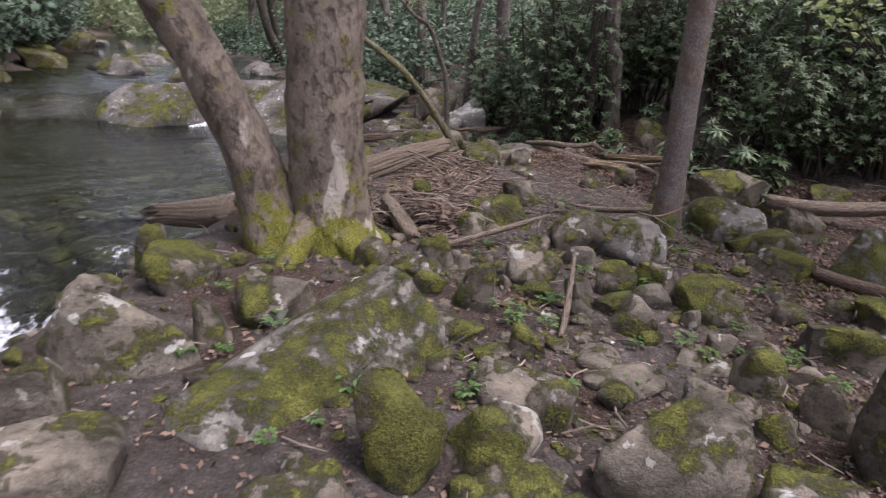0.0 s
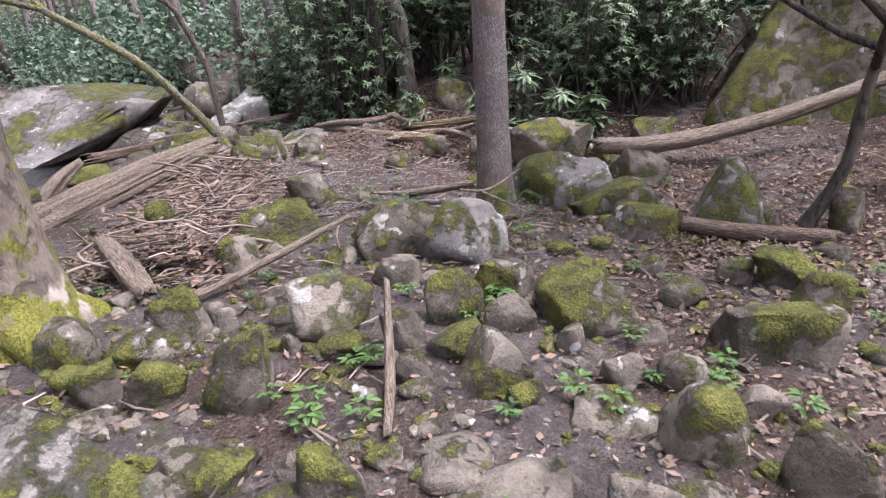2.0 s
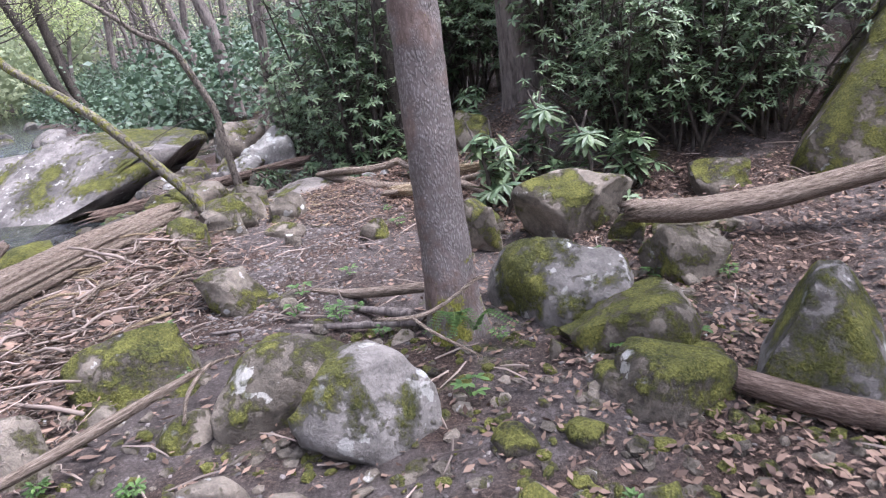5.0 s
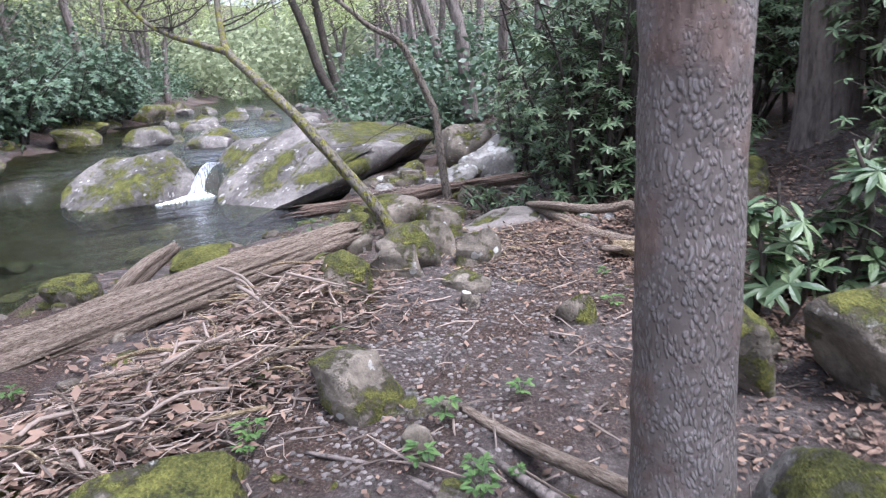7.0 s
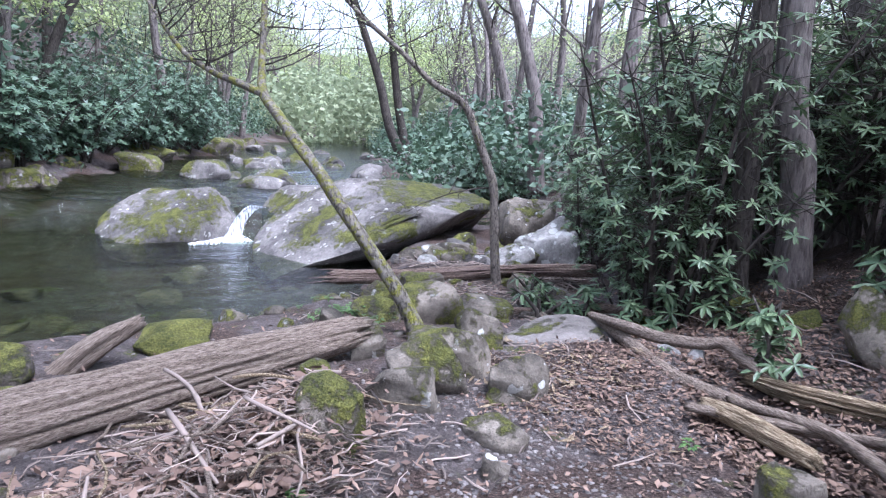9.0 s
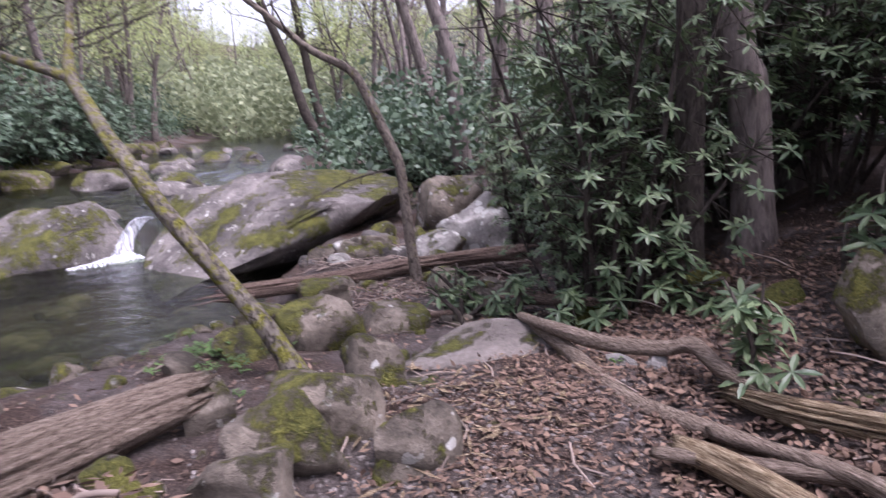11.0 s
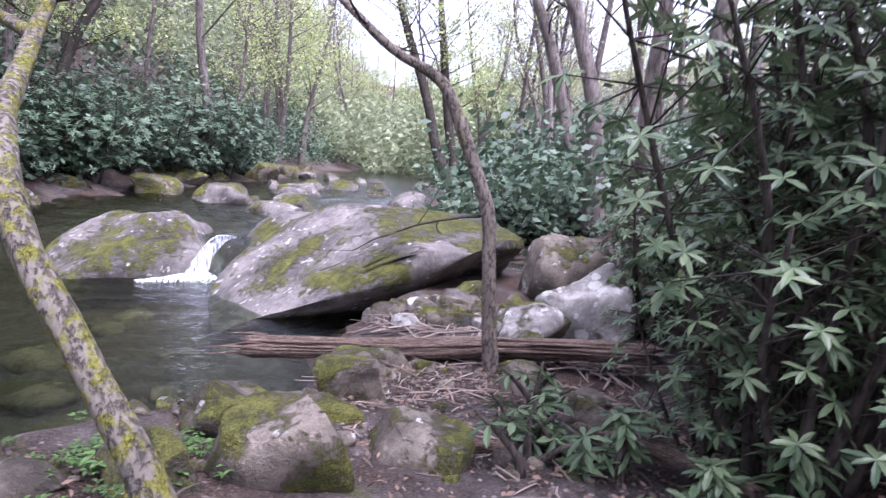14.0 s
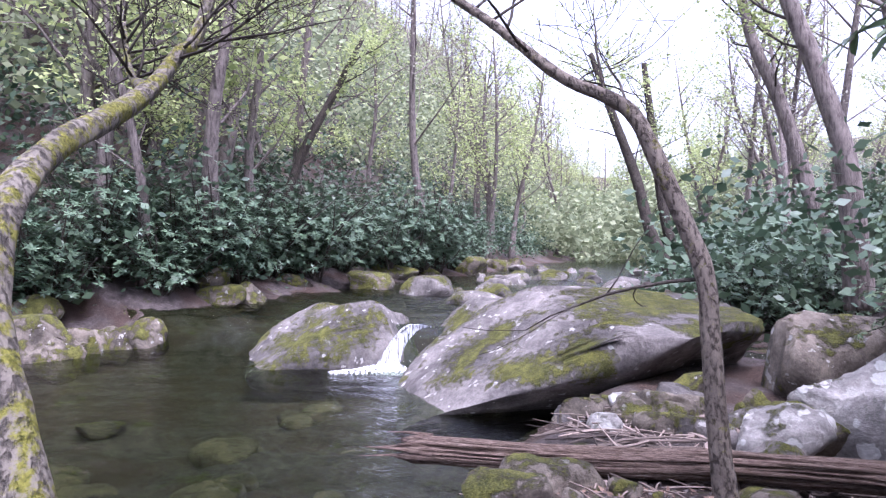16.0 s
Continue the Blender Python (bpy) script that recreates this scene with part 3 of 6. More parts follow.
rock(1.10, 4.08, -0.01, 0.12, 0.09, 0.15, -23, 0.45)
rock(1.52, 4.14, -0.05, 0.19, 0.15, 0.11, -31, 0.1)
rock(1.93, 4.51, -0.04, 0.24, 0.19, 0.14, -34, 0.1)
rock(0.34, 3.99, 0.03, 0.15, 0.12, 0.12, -6, 0.3)
rock(-0.18, 4.42, 0.02, 0.12, 0.10, 0.10, 6, 0.1)
rock(-0.61, 5.00, -0.02, 0.09, 0.07, 0.11, 13, 0.05)
rock(-0.54, 4.90, -0.03, 0.11, 0.09, 0.12, 12, 0.1)
rock(2.04, 6.60, 0.00, 0.80, 0.60, 0.44, -14, 0.45, BLOTCHED, tilt=(-6, 3), level=5, facets=6, square=0.72)
rock(-0.04, 7.46, -0.01, 0.46, 0.40, 0.27, 12, 0.5)
rock(3.61, 5.23, -0.04, 0.23, 0.19, 0.34, -45, 0.3)
rock(1.53, 4.64, -0.01, 0.20, 0.16, 0.09, -26, 0.3)
rock(1.06, 4.53, 0.01, 0.15, 0.12, 0.10, -19, 0.2)
rock(1.96, 4.93, -0.02, 0.18, 0.15, 0.11, -30, 0.1)
rock(0.14, 4.87, 0.01, 0.12, 0.09, 0.11, -1, 0.1)
rock(0.91, 3.02, -0.02, 0.21, 0.17, 0.17, -21, 0.1)
rock(1.26, 3.27, -0.01, 0.27, 0.22, 0.26, -25, 0.2)
rock(1.51, 2.98, 0.00, 0.25, 0.20, 0.24, -32, 0.45)
rock(1.18, 2.75, 0.00, 0.19, 0.15, 0.16, -28, 0.45)
rock(1.65, 2.59, 0.00, 0.38, 0.31, 0.57, -38, 0.6)
rock(1.08, 3.56, -0.02, 0.34, 0.27, 0.08, -21, 0.1)
rock(0.37, 3.39, 0.01, 0.30, 0.24, 0.06, -10, 0.1)
rock(-0.03, 3.38, 0.01, 0.21, 0.17, 0.17, -2, 0.1)
rock(-0.46, 3.64, -0.04, 0.34, 0.28, 0.12, 5, 0.2)
rock(-0.62, 3.44, -0.02, 0.15, 0.12, 0.13, 8, 0.4)
rock(-0.07, 2.88, 0.00, 0.53, 0.42, 0.12, -2, 0.2)
rock(0.52, 3.20, -0.03, 0.43, 0.34, 0.09, -13, 0.1)
rock(1.59, 3.41, 0.01, 0.19, 0.15, 0.10, -29, 0.1)
rock(-1.08, 6.31, 0.02, 0.30, 0.24, 0.39, 41, 0.7)
rock(-0.51, 5.65, 0.02, 0.25, 0.20, 0.25, 41, 0.6)
rock(0.09, 5.86, -0.06, 0.27, 0.22, 0.12, 28, 0.1)
rock(2.99, 6.90, 0.02, 0.39, 0.31, 0.27, -27, 0.45)
rock(1.81, 8.09, -0.03, 0.25, 0.20, 0.38, -7, 0.3)
rock(1.87, 6.00, 0.03, 0.06, 0.05, 0.10, -14, 0.05)
rock(-1.17, 9.28, 0.02, 0.25, 0.20, 0.22, 23, 0.7)
rock(2.84, 7.73, 0.01, 0.26, 0.21, 0.21, -20, 0.6)
rock(-0.66, 10.16, 0.05, 0.58, 0.47, 0.29, 21, 0.35)
rock(-0.08, 9.97, 0.01, 0.38, 0.30, 0.28, 15, 0.05)
rock(-0.69, 9.46, 0.01, 0.49, 0.39, 0.29, 25, 0.15)
rock(-1.72, 10.98, 0.0, 0.46, 0.38, 0.2, 29, 0.6)
rock(-0.64, 10.69, 0.02, 0.39, 0.31, 0.31, 19, 0.2)
rock(-2.96, 8.43, -0.01, 0.39, 0.31, 0.24, 55, 0.3)
rock(-2.61, 9.51, -0.02, 0.52, 0.41, 0.18, 44, 0.8)
rock(-0.02, 9.36, -0.01, 0.37, 0.30, 0.12, 17, 0.1)
rock(0.13, 8.98, -0.03, 0.13, 0.11, 0.08, 16, 0.1)
rock(-2.11, 12.81, -0.22, 0.52, 0.41, 0.31, 32, 0.5)
rock(-1.23, 9.95, 0.06, 0.25, 0.20, 0.28, 47, 0.4)
rock(-0.66, 9.77, 0.02, 0.51, 0.40, 0.34, 41, 0.45)
rock(-0.14, 9.88, 0.00, 0.28, 0.22, 0.11, 30, 0.2)
rock(-2.02, 11.65, -0.07, 0.51, 0.41, 0.27, 49, 0.55)
rock(-1.45, 11.46, -0.08, 0.63, 0.50, 0.37, 44, 0.3)
rock(-1.81, 12.28, -0.13, 0.34, 0.27, 0.13, 40, 0.45)
rock(-1.14, 12.21, -0.18, 0.56, 0.45, 0.21, 31, 0.2)
rock(-1.92, 10.58, 0.06, 0.27, 0.22, 0.09, 64, 0.1)
rock(-1.44, 14.24, -0.26, 0.38, 0.30, 0.11, 23, 0.2)
rock(-1.40, 12.45, -0.14, 0.17, 0.14, 0.10, 33, 0.1)
rock(-1.53, 12.04, -0.14, 0.12, 0.10, 0.06, 38, 0.1)
rock(-0.69, 13.79, -0.23, 0.30, 0.24, 0.13, 16, 0.1)
rock(-8.64, 12.20, -1.11, 0.53, 0.42, 0.14, 81, 0.2)

rock(1.72, 11.86, 0.33, 0.26, 0.21, 0.14, -11, 0.9, label="mossy rock among dead leaves under the shrubs")
rock(0.41, 12.62, -0.20, 0.53, 0.42, 0.23, 7, 0.9, label="mossy rock among dead leaves under the shrubs")
rock(1.31, 12.74, 0.20, 0.45, 0.36, 0.12, -4, 0.85, label="mossy rock among dead leaves under the shrubs")
rock(2.07, 11.01, 0.35, 0.51, 0.40, 0.47, -19, 0.5, label="mossy rock among dead leaves under the shrubs")
rock(-0.15, 11.42, -0.02, 1.05, 0.62, 0.17, 24, 0.0, SMOOTH, tilt=(5, 3), level=5, facets=5, rough=0.06, label="smooth broad grey slab with a mossy end")
rock(-1.78, 15.2, -0.2, 0.6, 0.45, 0.36, 30, 0.1, WHITE, level=5, label="pale lichened rock at the foot of a larger one")
rock(-1.42, 15.7, -0.15, 0.95, 0.7, 0.72, 35, 0.1, WHITE, level=5, rough=0.16, label="upright pale lichened rock beside the shrubs")
# the boulders of the falls
def boulder(x, y, z, half, turn, cuts, mat, label, seed, rough=0.05, level=6, group="boulders of the falls"):
    """A great block of the given half sizes, cut by planes that are given as a normal and a point."""
    unit, faces = BALLS[level]
    v = np.sign(unit) * np.abs(unit) ** 0.42 * np.array(half)
    for nrm, point in cuts:
        nrm = np.array(nrm, float) / np.linalg.norm(nrm)
        over = np.clip((v - np.array(point)) @ nrm, 0, None)
        v = v - np.outer(over * 0.96, nrm)
    off = Vector((seed * 3.1, seed * 7.7, 1.0))
    wob = np.array([noise.noise(Vector(p) * 0.9 + off) + 0.5 * noise.noise(Vector(p) * 2.3 + off) + 0.3 * noise.noise(Vector(p) * 6 + off) + 0.15 * noise.noise(Vector(p) * 15 + off) for p in v])
    v = v + unit * (rough * wob)[:, None]
    me = bpy.data.meshes.new("boulder")
    me.from_pydata(v.tolist(), [], faces)
    me.polygons.foreach_set("use_smooth", [True] * len(me.polygons))
    me.materials.append(mat)
    ob = new("boulder", me)
    ob.matrix_world = pose(x, y, z, 0, 0, turn)
    return tagged(ob, label, "boulder", group)


boulder(-1.12, 2.86, 0.0, (0.40, 0.80, 0.52), -25, [((0, -0.3, 0.95), (0, 0.6, 0.44)), ((-0.55, -0.15, 0.8), (-0.1, 0.6, 0.44)), ((0.72, -0.2, 0.66), (0.08, 0.6, 0.44)), ((0.2, 0.9, 0.3), (0, 0.7, 0.3))],
        STREAKED, "long slanting grey slab with moss and white lichen", 6, 0.05, 5, "rocks of the bank")
boulder(-5.12, 16.86, -0.15, (2.3, 1.35, 0.95), 43, [((-0.5, -0.3, 0.81), (-1.45, -1.0, -0.56)), ((0.95, -1.98, -3.6), (-1.65, -1.08, -0.6)), ((0.05, -0.16, 0.98), (0.9, -0.5, 0.62)), ((1.33, -1.39, -2.32), (-0.1, -1.3, -0.3)), ((0.7, -0.6, 0.2), (1.75, -1.0, 0.2)), ((-0.3, -0.9, 0.3), (-0.9, -1.2, 0.0))],
        PALE, "huge flat-topped pale grey boulder overhanging the pool", 1, 0.07)
boulder(-9.4, 15.95, -0.35, (1.45, 0.95, 0.75), 62, [((-0.5, -0.2, 0.84), (-0.9, -0.4, -0.1)), ((0.75, -0.3, 0.55), (0.95, -0.3, 0.35)), ((0.0, -0.75, 0.65), (0.0, -0.75, 0.2)), ((0.15, 0.2, 0.97), (0.3, 0, 0.66))],
        PALE, "rounded grey boulder with mossy flank standing in the pool", 2, 0.10, 5)
boulder(-7.3, 17.75, -0.4, (1.0, 0.9, 0.85), 45, [((-0.6, -0.3, 0.74), (-0.55, -0.4, 0.3)), ((0, -0.6, 0.8), (0, -0.5, 0.5))], PALE, "grey boulder with brown-green side beside the waterfall", 3, 0.08, 5)
rock(-11.2, 20.8, -0.3, 1.3, 1.0, 0.6, 30, 0.4, PALE, level=4, name="boulder", label="grey and yellow boulder above the waterfall", group="boulders of the falls")
boulder(2.88, 5.52, 0.05, (0.26, 0.22, 0.46), -37, [((-0.86, -0.05, 0.42), (-0.02, 0, 0.44)), ((0.80, -0.1, 0.5), (0.03, 0, 0.44)), ((0.05, -0.85, 0.42), (0, -0.04, 0.44))],
        BLOTCHED, "pointed grey rock with moss standing upright on the slope", 9, 0.03, 4, "rocks of the bank")
# the mossy cliff boulder and its neighbours
boulder(6.3, 8.4, 0.55, (1.55, 1.25, 1.55), -38, [((-0.86, -0.1, 0.46), (-1.02, 0, 0.6)), ((-0.3, -0.75, 0.5), (-0.4, -0.8, 0.9)), ((0.1, -0.95, 0.25), (0, -1.0, 0.0)), ((0.4, -0.2, 0.9), (0.2, 0, 1.3))],
        STONES[2], "tall moss-covered boulder with lichened grey faces under the trees", 7, 0.09, 6, "boulders under the trees")
for i in range(10):
    k = random.Random(900 + i)
    yy = 13 + 2.9 * i
    xx = float(np.interp(yy, BANK_Y, BANK_L)) - k.uniform(-0.6, 1.2)
    s = k.uniform(0.7, 1.9)
    rock(xx, yy, float(water_at(xx, yy)), s, s * 0.8, s * k.uniform(0.3, 0.5), k.uniform(0, 180), 0.62, label="dark mossy boulder of the far bank at the water's edge", group="rocks of the far bank")
for i in range(13):
    k = random.Random(1250 + i)
    yy = k.uniform(7.5, 19)
    xx = float(np.interp(yy, BANK_Y, BANK_L)) - k.uniform(-0.8, 1.6)
    s = k.uniform(0.5, 1.5)
    rock(xx, yy, float(max(water_at(xx, yy), land(xx, yy) - 0.05)), s, s * 0.8, s * k.uniform(0.3, 0.6), k.uniform(0, 180), 0.62, label="dark mossy boulder of the far bank at the water's edge", group="rocks of the far bank")
for i in range(26):
    k = random.Random(1300 + i)
    yy = k.uniform(18.5, 40)
    a, b = float(np.interp(yy, BANK_Y, BANK_L)), float(np.interp(yy, BANK_Y, BANK_R))
    xx = k.uniform(a, b + 1.0)
    s = k.uniform(0.5, 1.6)
    rock(xx, yy, float(water_at(xx, yy)) - 0.05, s, s * 0.8, s * k.uniform(0.25, 0.45), k.uniform(0, 180), 0.3, PALE, label="grey boulder in the upper stream", group="rocks of the stream")
for i in range(110):
    k = random.Random(1700 + i)
    yy = k.uniform(1, 15)
    bank = float(np.interp(yy, BANK_Y, BANK_R))
    xx = bank - k.uniform(0.2, 1) ** 1.3 * 4.5
    s = k.uniform(0.2, 0.75)
    rock(xx, yy, float(land(xx, yy)), s, s * 0.8, min(s * 0.3, max(0.05, float(water_at(xx, yy) - land(xx, yy)) - 0.05)), k.uniform(0, 180), 0.1, WET, label="brown stone lying on the bed of the stream", group="stones of the stream bed", level=3, square=0.85, rough=0.09)

# pale stones washed in between the great boulder and the flat log
for i in range(46):
    k = random.Random(2100 + i)
    t = k.random()
    xx, yy = -3.5 + 2.2 * t + k.gauss(0, 0.2), 14.5 + k.random() ** 0.8 * 1.5 + 0.25 * t
    s = k.uniform(0.12, 0.48)
    m = k.choice((0.1, 0.1, 0.3, 0.5))
    rock(xx, yy, float(land(xx, yy)), s, s * k.uniform(0.55, 0.85), s * k.uniform(0.3, 0.55), k.uniform(0, 180), m, k.choice((None, PALE, PALE, WHITE)), label="grey stone washed in under the great boulder" if m > 0.2 else "pale smooth stone washed in under the great boulder", group="stones under the great boulder", level=3)

# loose stones filling the bank
for i in range(400):
    k = random.Random(2500 + i)
    yy = k.uniform(1.4, 12.5)
    xx = k.uniform(float(np.interp(yy, BANK_Y, BANK_R)) + 0.2, 3.6)
    if yy > 7 and abs(xx - 0.3) < 0.75 or yy > 8 and xx > 0.2:
        continue
    s = k.uniform(0.03, 0.11) * (1.3 if yy < 7 else 1.0)
    unit, faces = BALLS[2]
    v = np.sign(unit) * np.abs(unit) ** 0.7
    for _ in range(6):
        nrm = Vector((k.gauss(0, 1), k.gauss(0, 1), k.gauss(0, 1))).normalized()
        over = np.clip(v @ np.array(nrm) - k.uniform(0.5, 0.8), 0, None)
        v = v - np.outer(over, np.array(nrm))
    turn = Matrix.Rotation(k.uniform(0, 6.28), 3, "Z")
    base = Vector((xx, yy, float(land(xx, yy)) + s * 0.12))
    loose = Geo()
    size = Vector((s, s * k.uniform(0.6, 0.9), s * k.uniform(0.35, 0.65)))
    loose.v += [base + turn @ Vector((p[0] * size.x, p[1] * size.y, p[2] * size.z)) for p in v]
    loose.f += [tuple(t) for t in faces]
    thing("stone", loose, STONES[i % 3], "small loose grey stone lying on the earth", "stone", "loose stones of the bank")


# ---- falls ----
def waterfall():
    """A tongue of white water: a glassy lip, a steep drop that widens, and a lobed foot."""
    g = Geo()
    n, m = 26, 18
    for i in range(n):
        t = i / (n - 1)
        fall = max(0.0, t - 0.22) / 0.78
        drop = Vector((-7.66 - 0.34 * t, 16.62 - 0.52 * t, 0.02 - 0.03 * t - 0.66 * fall ** 1.7))
        across = Vector((0.80, 0.60, 0)) * (0.18 - 0.07 * math.sin(3.14 * min(1, t * 1.2)) + 0.12 * max(0, t - 0.8) / 0.2)
        for k in range(m):
            u = k / (m - 1) - 0.5
            ripple = 0.03 * noise.noise(Vector((u * 16, t * 2.5, 1))) + 0.02 * noise.noise(Vector((u * 40, t * 5, 4)))
            g.v.append(drop + across * u + Vector((-0.06, -0.16, 0.05)) * (1 - 4 * u * u) + Vector((-0.4, -0.7, 0.6)) * ripple)
    for i in range(n - 1):
        for k in range(m - 1):
            a = i * m + k
            g.f.append((a, a + 1, a + m + 1, a + m))
    # the foam that spreads from the foot over the pool
    first, rows, cols = len(g.v), 22, 12
    for i in range(rows):
        t = i / (rows - 1)
        mid = Vector((-7.9, 16.12, 0)).lerp(Vector((-8.32, 15.22, 0)), t)
        wide = (0.30 + 0.28 * math.sin(3.14 * t ** 0.7)) * (1.02 - t) + 0.02
        for k in range(cols):
            u = k / (cols - 1) - 0.5
            x, y = mid.x + 0.82 * u * wide * 2, mid.y + 0.5 * u * wide * 2
            lump = noise.noise(Vector((x * 5, y * 5, 2))) + 0.5 * noise.noise(Vector((x * 14, y * 14, 5)))
            g.v.append(Vector((x, y, -0.62 + 0.10 * (1 - t) ** 3 * (1 - 4 * u * u) + 0.02 * lump - 0.05 * abs(2 * u) ** 3)))
    for i in range(rows - 1):
        for k in range(cols - 1):
            a = first + i * cols + k
            g.f.append((a, a + 1, a + cols + 1, a + cols))
    thing("waterfall", g, FOAM, "small white waterfall pouring between two boulders", "waterfall", kind="structure")


waterfall()


# ---- trees of the bank ----
def branchlets(g, leaves, at, way, length, radius, depth, rnd, leaf=0.05, density=3):
    """A limb with side twigs and, on the last twigs, small leaves."""
    pts, rad, p, d = [], [], Vector(at), Vector(way).normalized()
    steps = 6
    for i in range(steps + 1):
        pts.append(p.copy())
        rad.append(max(radius * (1 - 0.75 * i / steps), 0.003))
        d = (d + Vector((rnd.uniform(-1, 1), rnd.uniform(-1, 1), rnd.uniform(-0.6, 0.9))) * 0.22).normalized()
        p = p + d * (length / steps)
    g.tube(pts, rad, 5 if radius > 0.02 else 3)
    if depth:
        for i in range(2, steps + 1):
            if rnd.random() < 0.85:
                side = Vector((rnd.uniform(-1, 1), rnd.uniform(-1, 1), rnd.uniform(-0.2, 0.9)))
                branchlets(g, leaves, pts[i], d * 0.5 + side * 0.8, length * rnd.uniform(0.4, 0.65), rad[i] * 0.6, depth - 1, rnd, leaf, density)
    if depth <= 1 and leaves is not None:
        for i in range(1, steps + 1):
            for _ in range(density if depth == 0 else 1):
                w = Vector((rnd.uniform(-1, 1), rnd.uniform(-1, 1), rnd.uniform(-0.7, 0.5))).normalized()
                s = w.cross(Vector((rnd.uniform(-1, 1), rnd.uniform(-1, 1), 1))).normalized()
                q = pts[i] + Vector((rnd.uniform(-1, 1), rnd.uniform(-1, 1), rnd.uniform(-1, 1))) * leaf * 1.5
                leaves.flat_leaf(q, w, s, leaf * rnd.uniform(0.7, 1.4), leaf * rnd.uniform(0.5, 0.8))


def plated_trunk():
    """The trunk with blocky bark that stands beside the path."""
    tree = tagged(new("tree"), "straight tree with dark plated bark beside the path", "tree")
    base, lean = Vector((1.42, 6.45, -0.1)), Vector((-0.012, 0.01, 1))
    g, rings, sides = Geo(), 240, 120
    for i in range(rings):
        z = i * 0.0183
        flare = 0.075 * math.exp(-z * 4.5)
        c = base + lean * z
        for k in range(sides):
            a = 2 * math.pi * k / sides
            q = Vector((math.cos(a) * 0.17, math.sin(a) * 0.17, z))
            dist, _ = noise.voronoi(Vector((q.x * 52, q.y * 52, z * 24 + 0.8 * noise.noise(q * 9))))
            plate = min(1.0, (dist[1] - dist[0]) * 3.2)
            r = 0.134 - 0.006 * z + flare * (1 + 0.7 * math.sin(3 * a + 1)) + 0.0006 * plate + 0.008 * noise.noise(q * 7)
            g.v.append(c + Vector((math.cos(a), math.sin(a), 0)) * r)
    for i in range(rings - 1):
        for k in range(sides):
            a, b = i * sides + k, i * sides + (k + 1) % sides
            g.f.append((a, b, b + sides, a + sides))
    part("trunk", g, BARK_GREY, tree)
    g, lv = Geo(), Geo()
    pts, rad = bent([(*(base + lean * 4.2), 0.11), (1.3, 6.6, 8, 0.09), (1.4, 6.6, 12, 0.05)], 0.6)
    g.tube(pts, rad, 12, 0.06)
    rnd = random.Random(11)
    for i in range(8):
        branchlets(g, lv, pts[3 + i], (rnd.uniform(-1, 1), rnd.uniform(-1, 1), 0.6), 2.6, 0.05, 2, rnd, 0.07)
    part("upper_trunk", g, BARK_FAR, tree)
    part("crown", lv, SPRING, tree, smooth=False)


plated_trunk()


def twin_tree():
    tree = tagged(new("tree"), "old twin-stemmed tree with flaking pale bark and mossy foot", "tree")
    g = Geo()
    pts, rad = bent([(-1.72, 5.12, -0.25, 0.52), (-1.74, 5.12, 0.1, 0.40), (-1.77, 5.1, 0.5, 0.335), (-1.80, 5.08, 1.2, 0.315), (-1.82, 5.08, 2.2, 0.315), (-1.8, 5.1, 4, 0.29), (-1.7, 5.2, 8, 0.2)], 0.06)
    g.tube(pts, rad, 40, 0.10, 2.0)
    part("trunk", g, BARK_SYC, tree)
    g = Geo()
    pts, rad = bent([(-2.05, 4.95, -0.25, 0.42), (-2.16, 4.93, 0.1, 0.29), (-2.28, 4.9, 0.5, 0.225), (-2.42, 4.86, 0.9, 0.205), (-2.66, 4.78, 1.4, 0.19), (-2.96, 4.68, 2.0, 0.185), (-3.5, 4.5, 3.2, 0.16), (-4.0, 4.4, 5.5, 0.1)], 0.06)
    g.tube(pts, rad, 32, 0.14, 5.0)
    part("stem", g, BARK_SYC, tree)
    for a, length in ((-100, 0.85), (-35, 0.9), (-150, 0.7), (20, 0.8)):
        g = Geo()
        d = Vector((math.cos(radians(a)), math.sin(radians(a)), 0))
        o = Vector((-1.82, 5.06, 0))
        pts, rad = bent([(*(o + d * 0.12 + Vector((0, 0, 0.28))), 0.15), (*(o + d * 0.42 + Vector((0, 0, 0.06))), 0.12), (*(o + d * length + Vector((0, 0, -0.18))), 0.06)], 0.06)
        g.tube(pts, rad, 14, 0.15, a)
        part("root", g, BARK_SYC, tree)
    g, lv, rnd = Geo(), Geo(), random.Random(5)
    for i in range(7):
        branchlets(g, lv, (-1.75, 5.15, 4.0 + i * 0.55), (rnd.uniform(-1, 1), rnd.uniform(-1, 1), 0.5), 2.6, 0.06, 2, rnd, 0.08)
    part("limb", g, BARK_FAR, tree)
    part("crown", lv, SPRING, tree, smooth=False)


twin_tree()


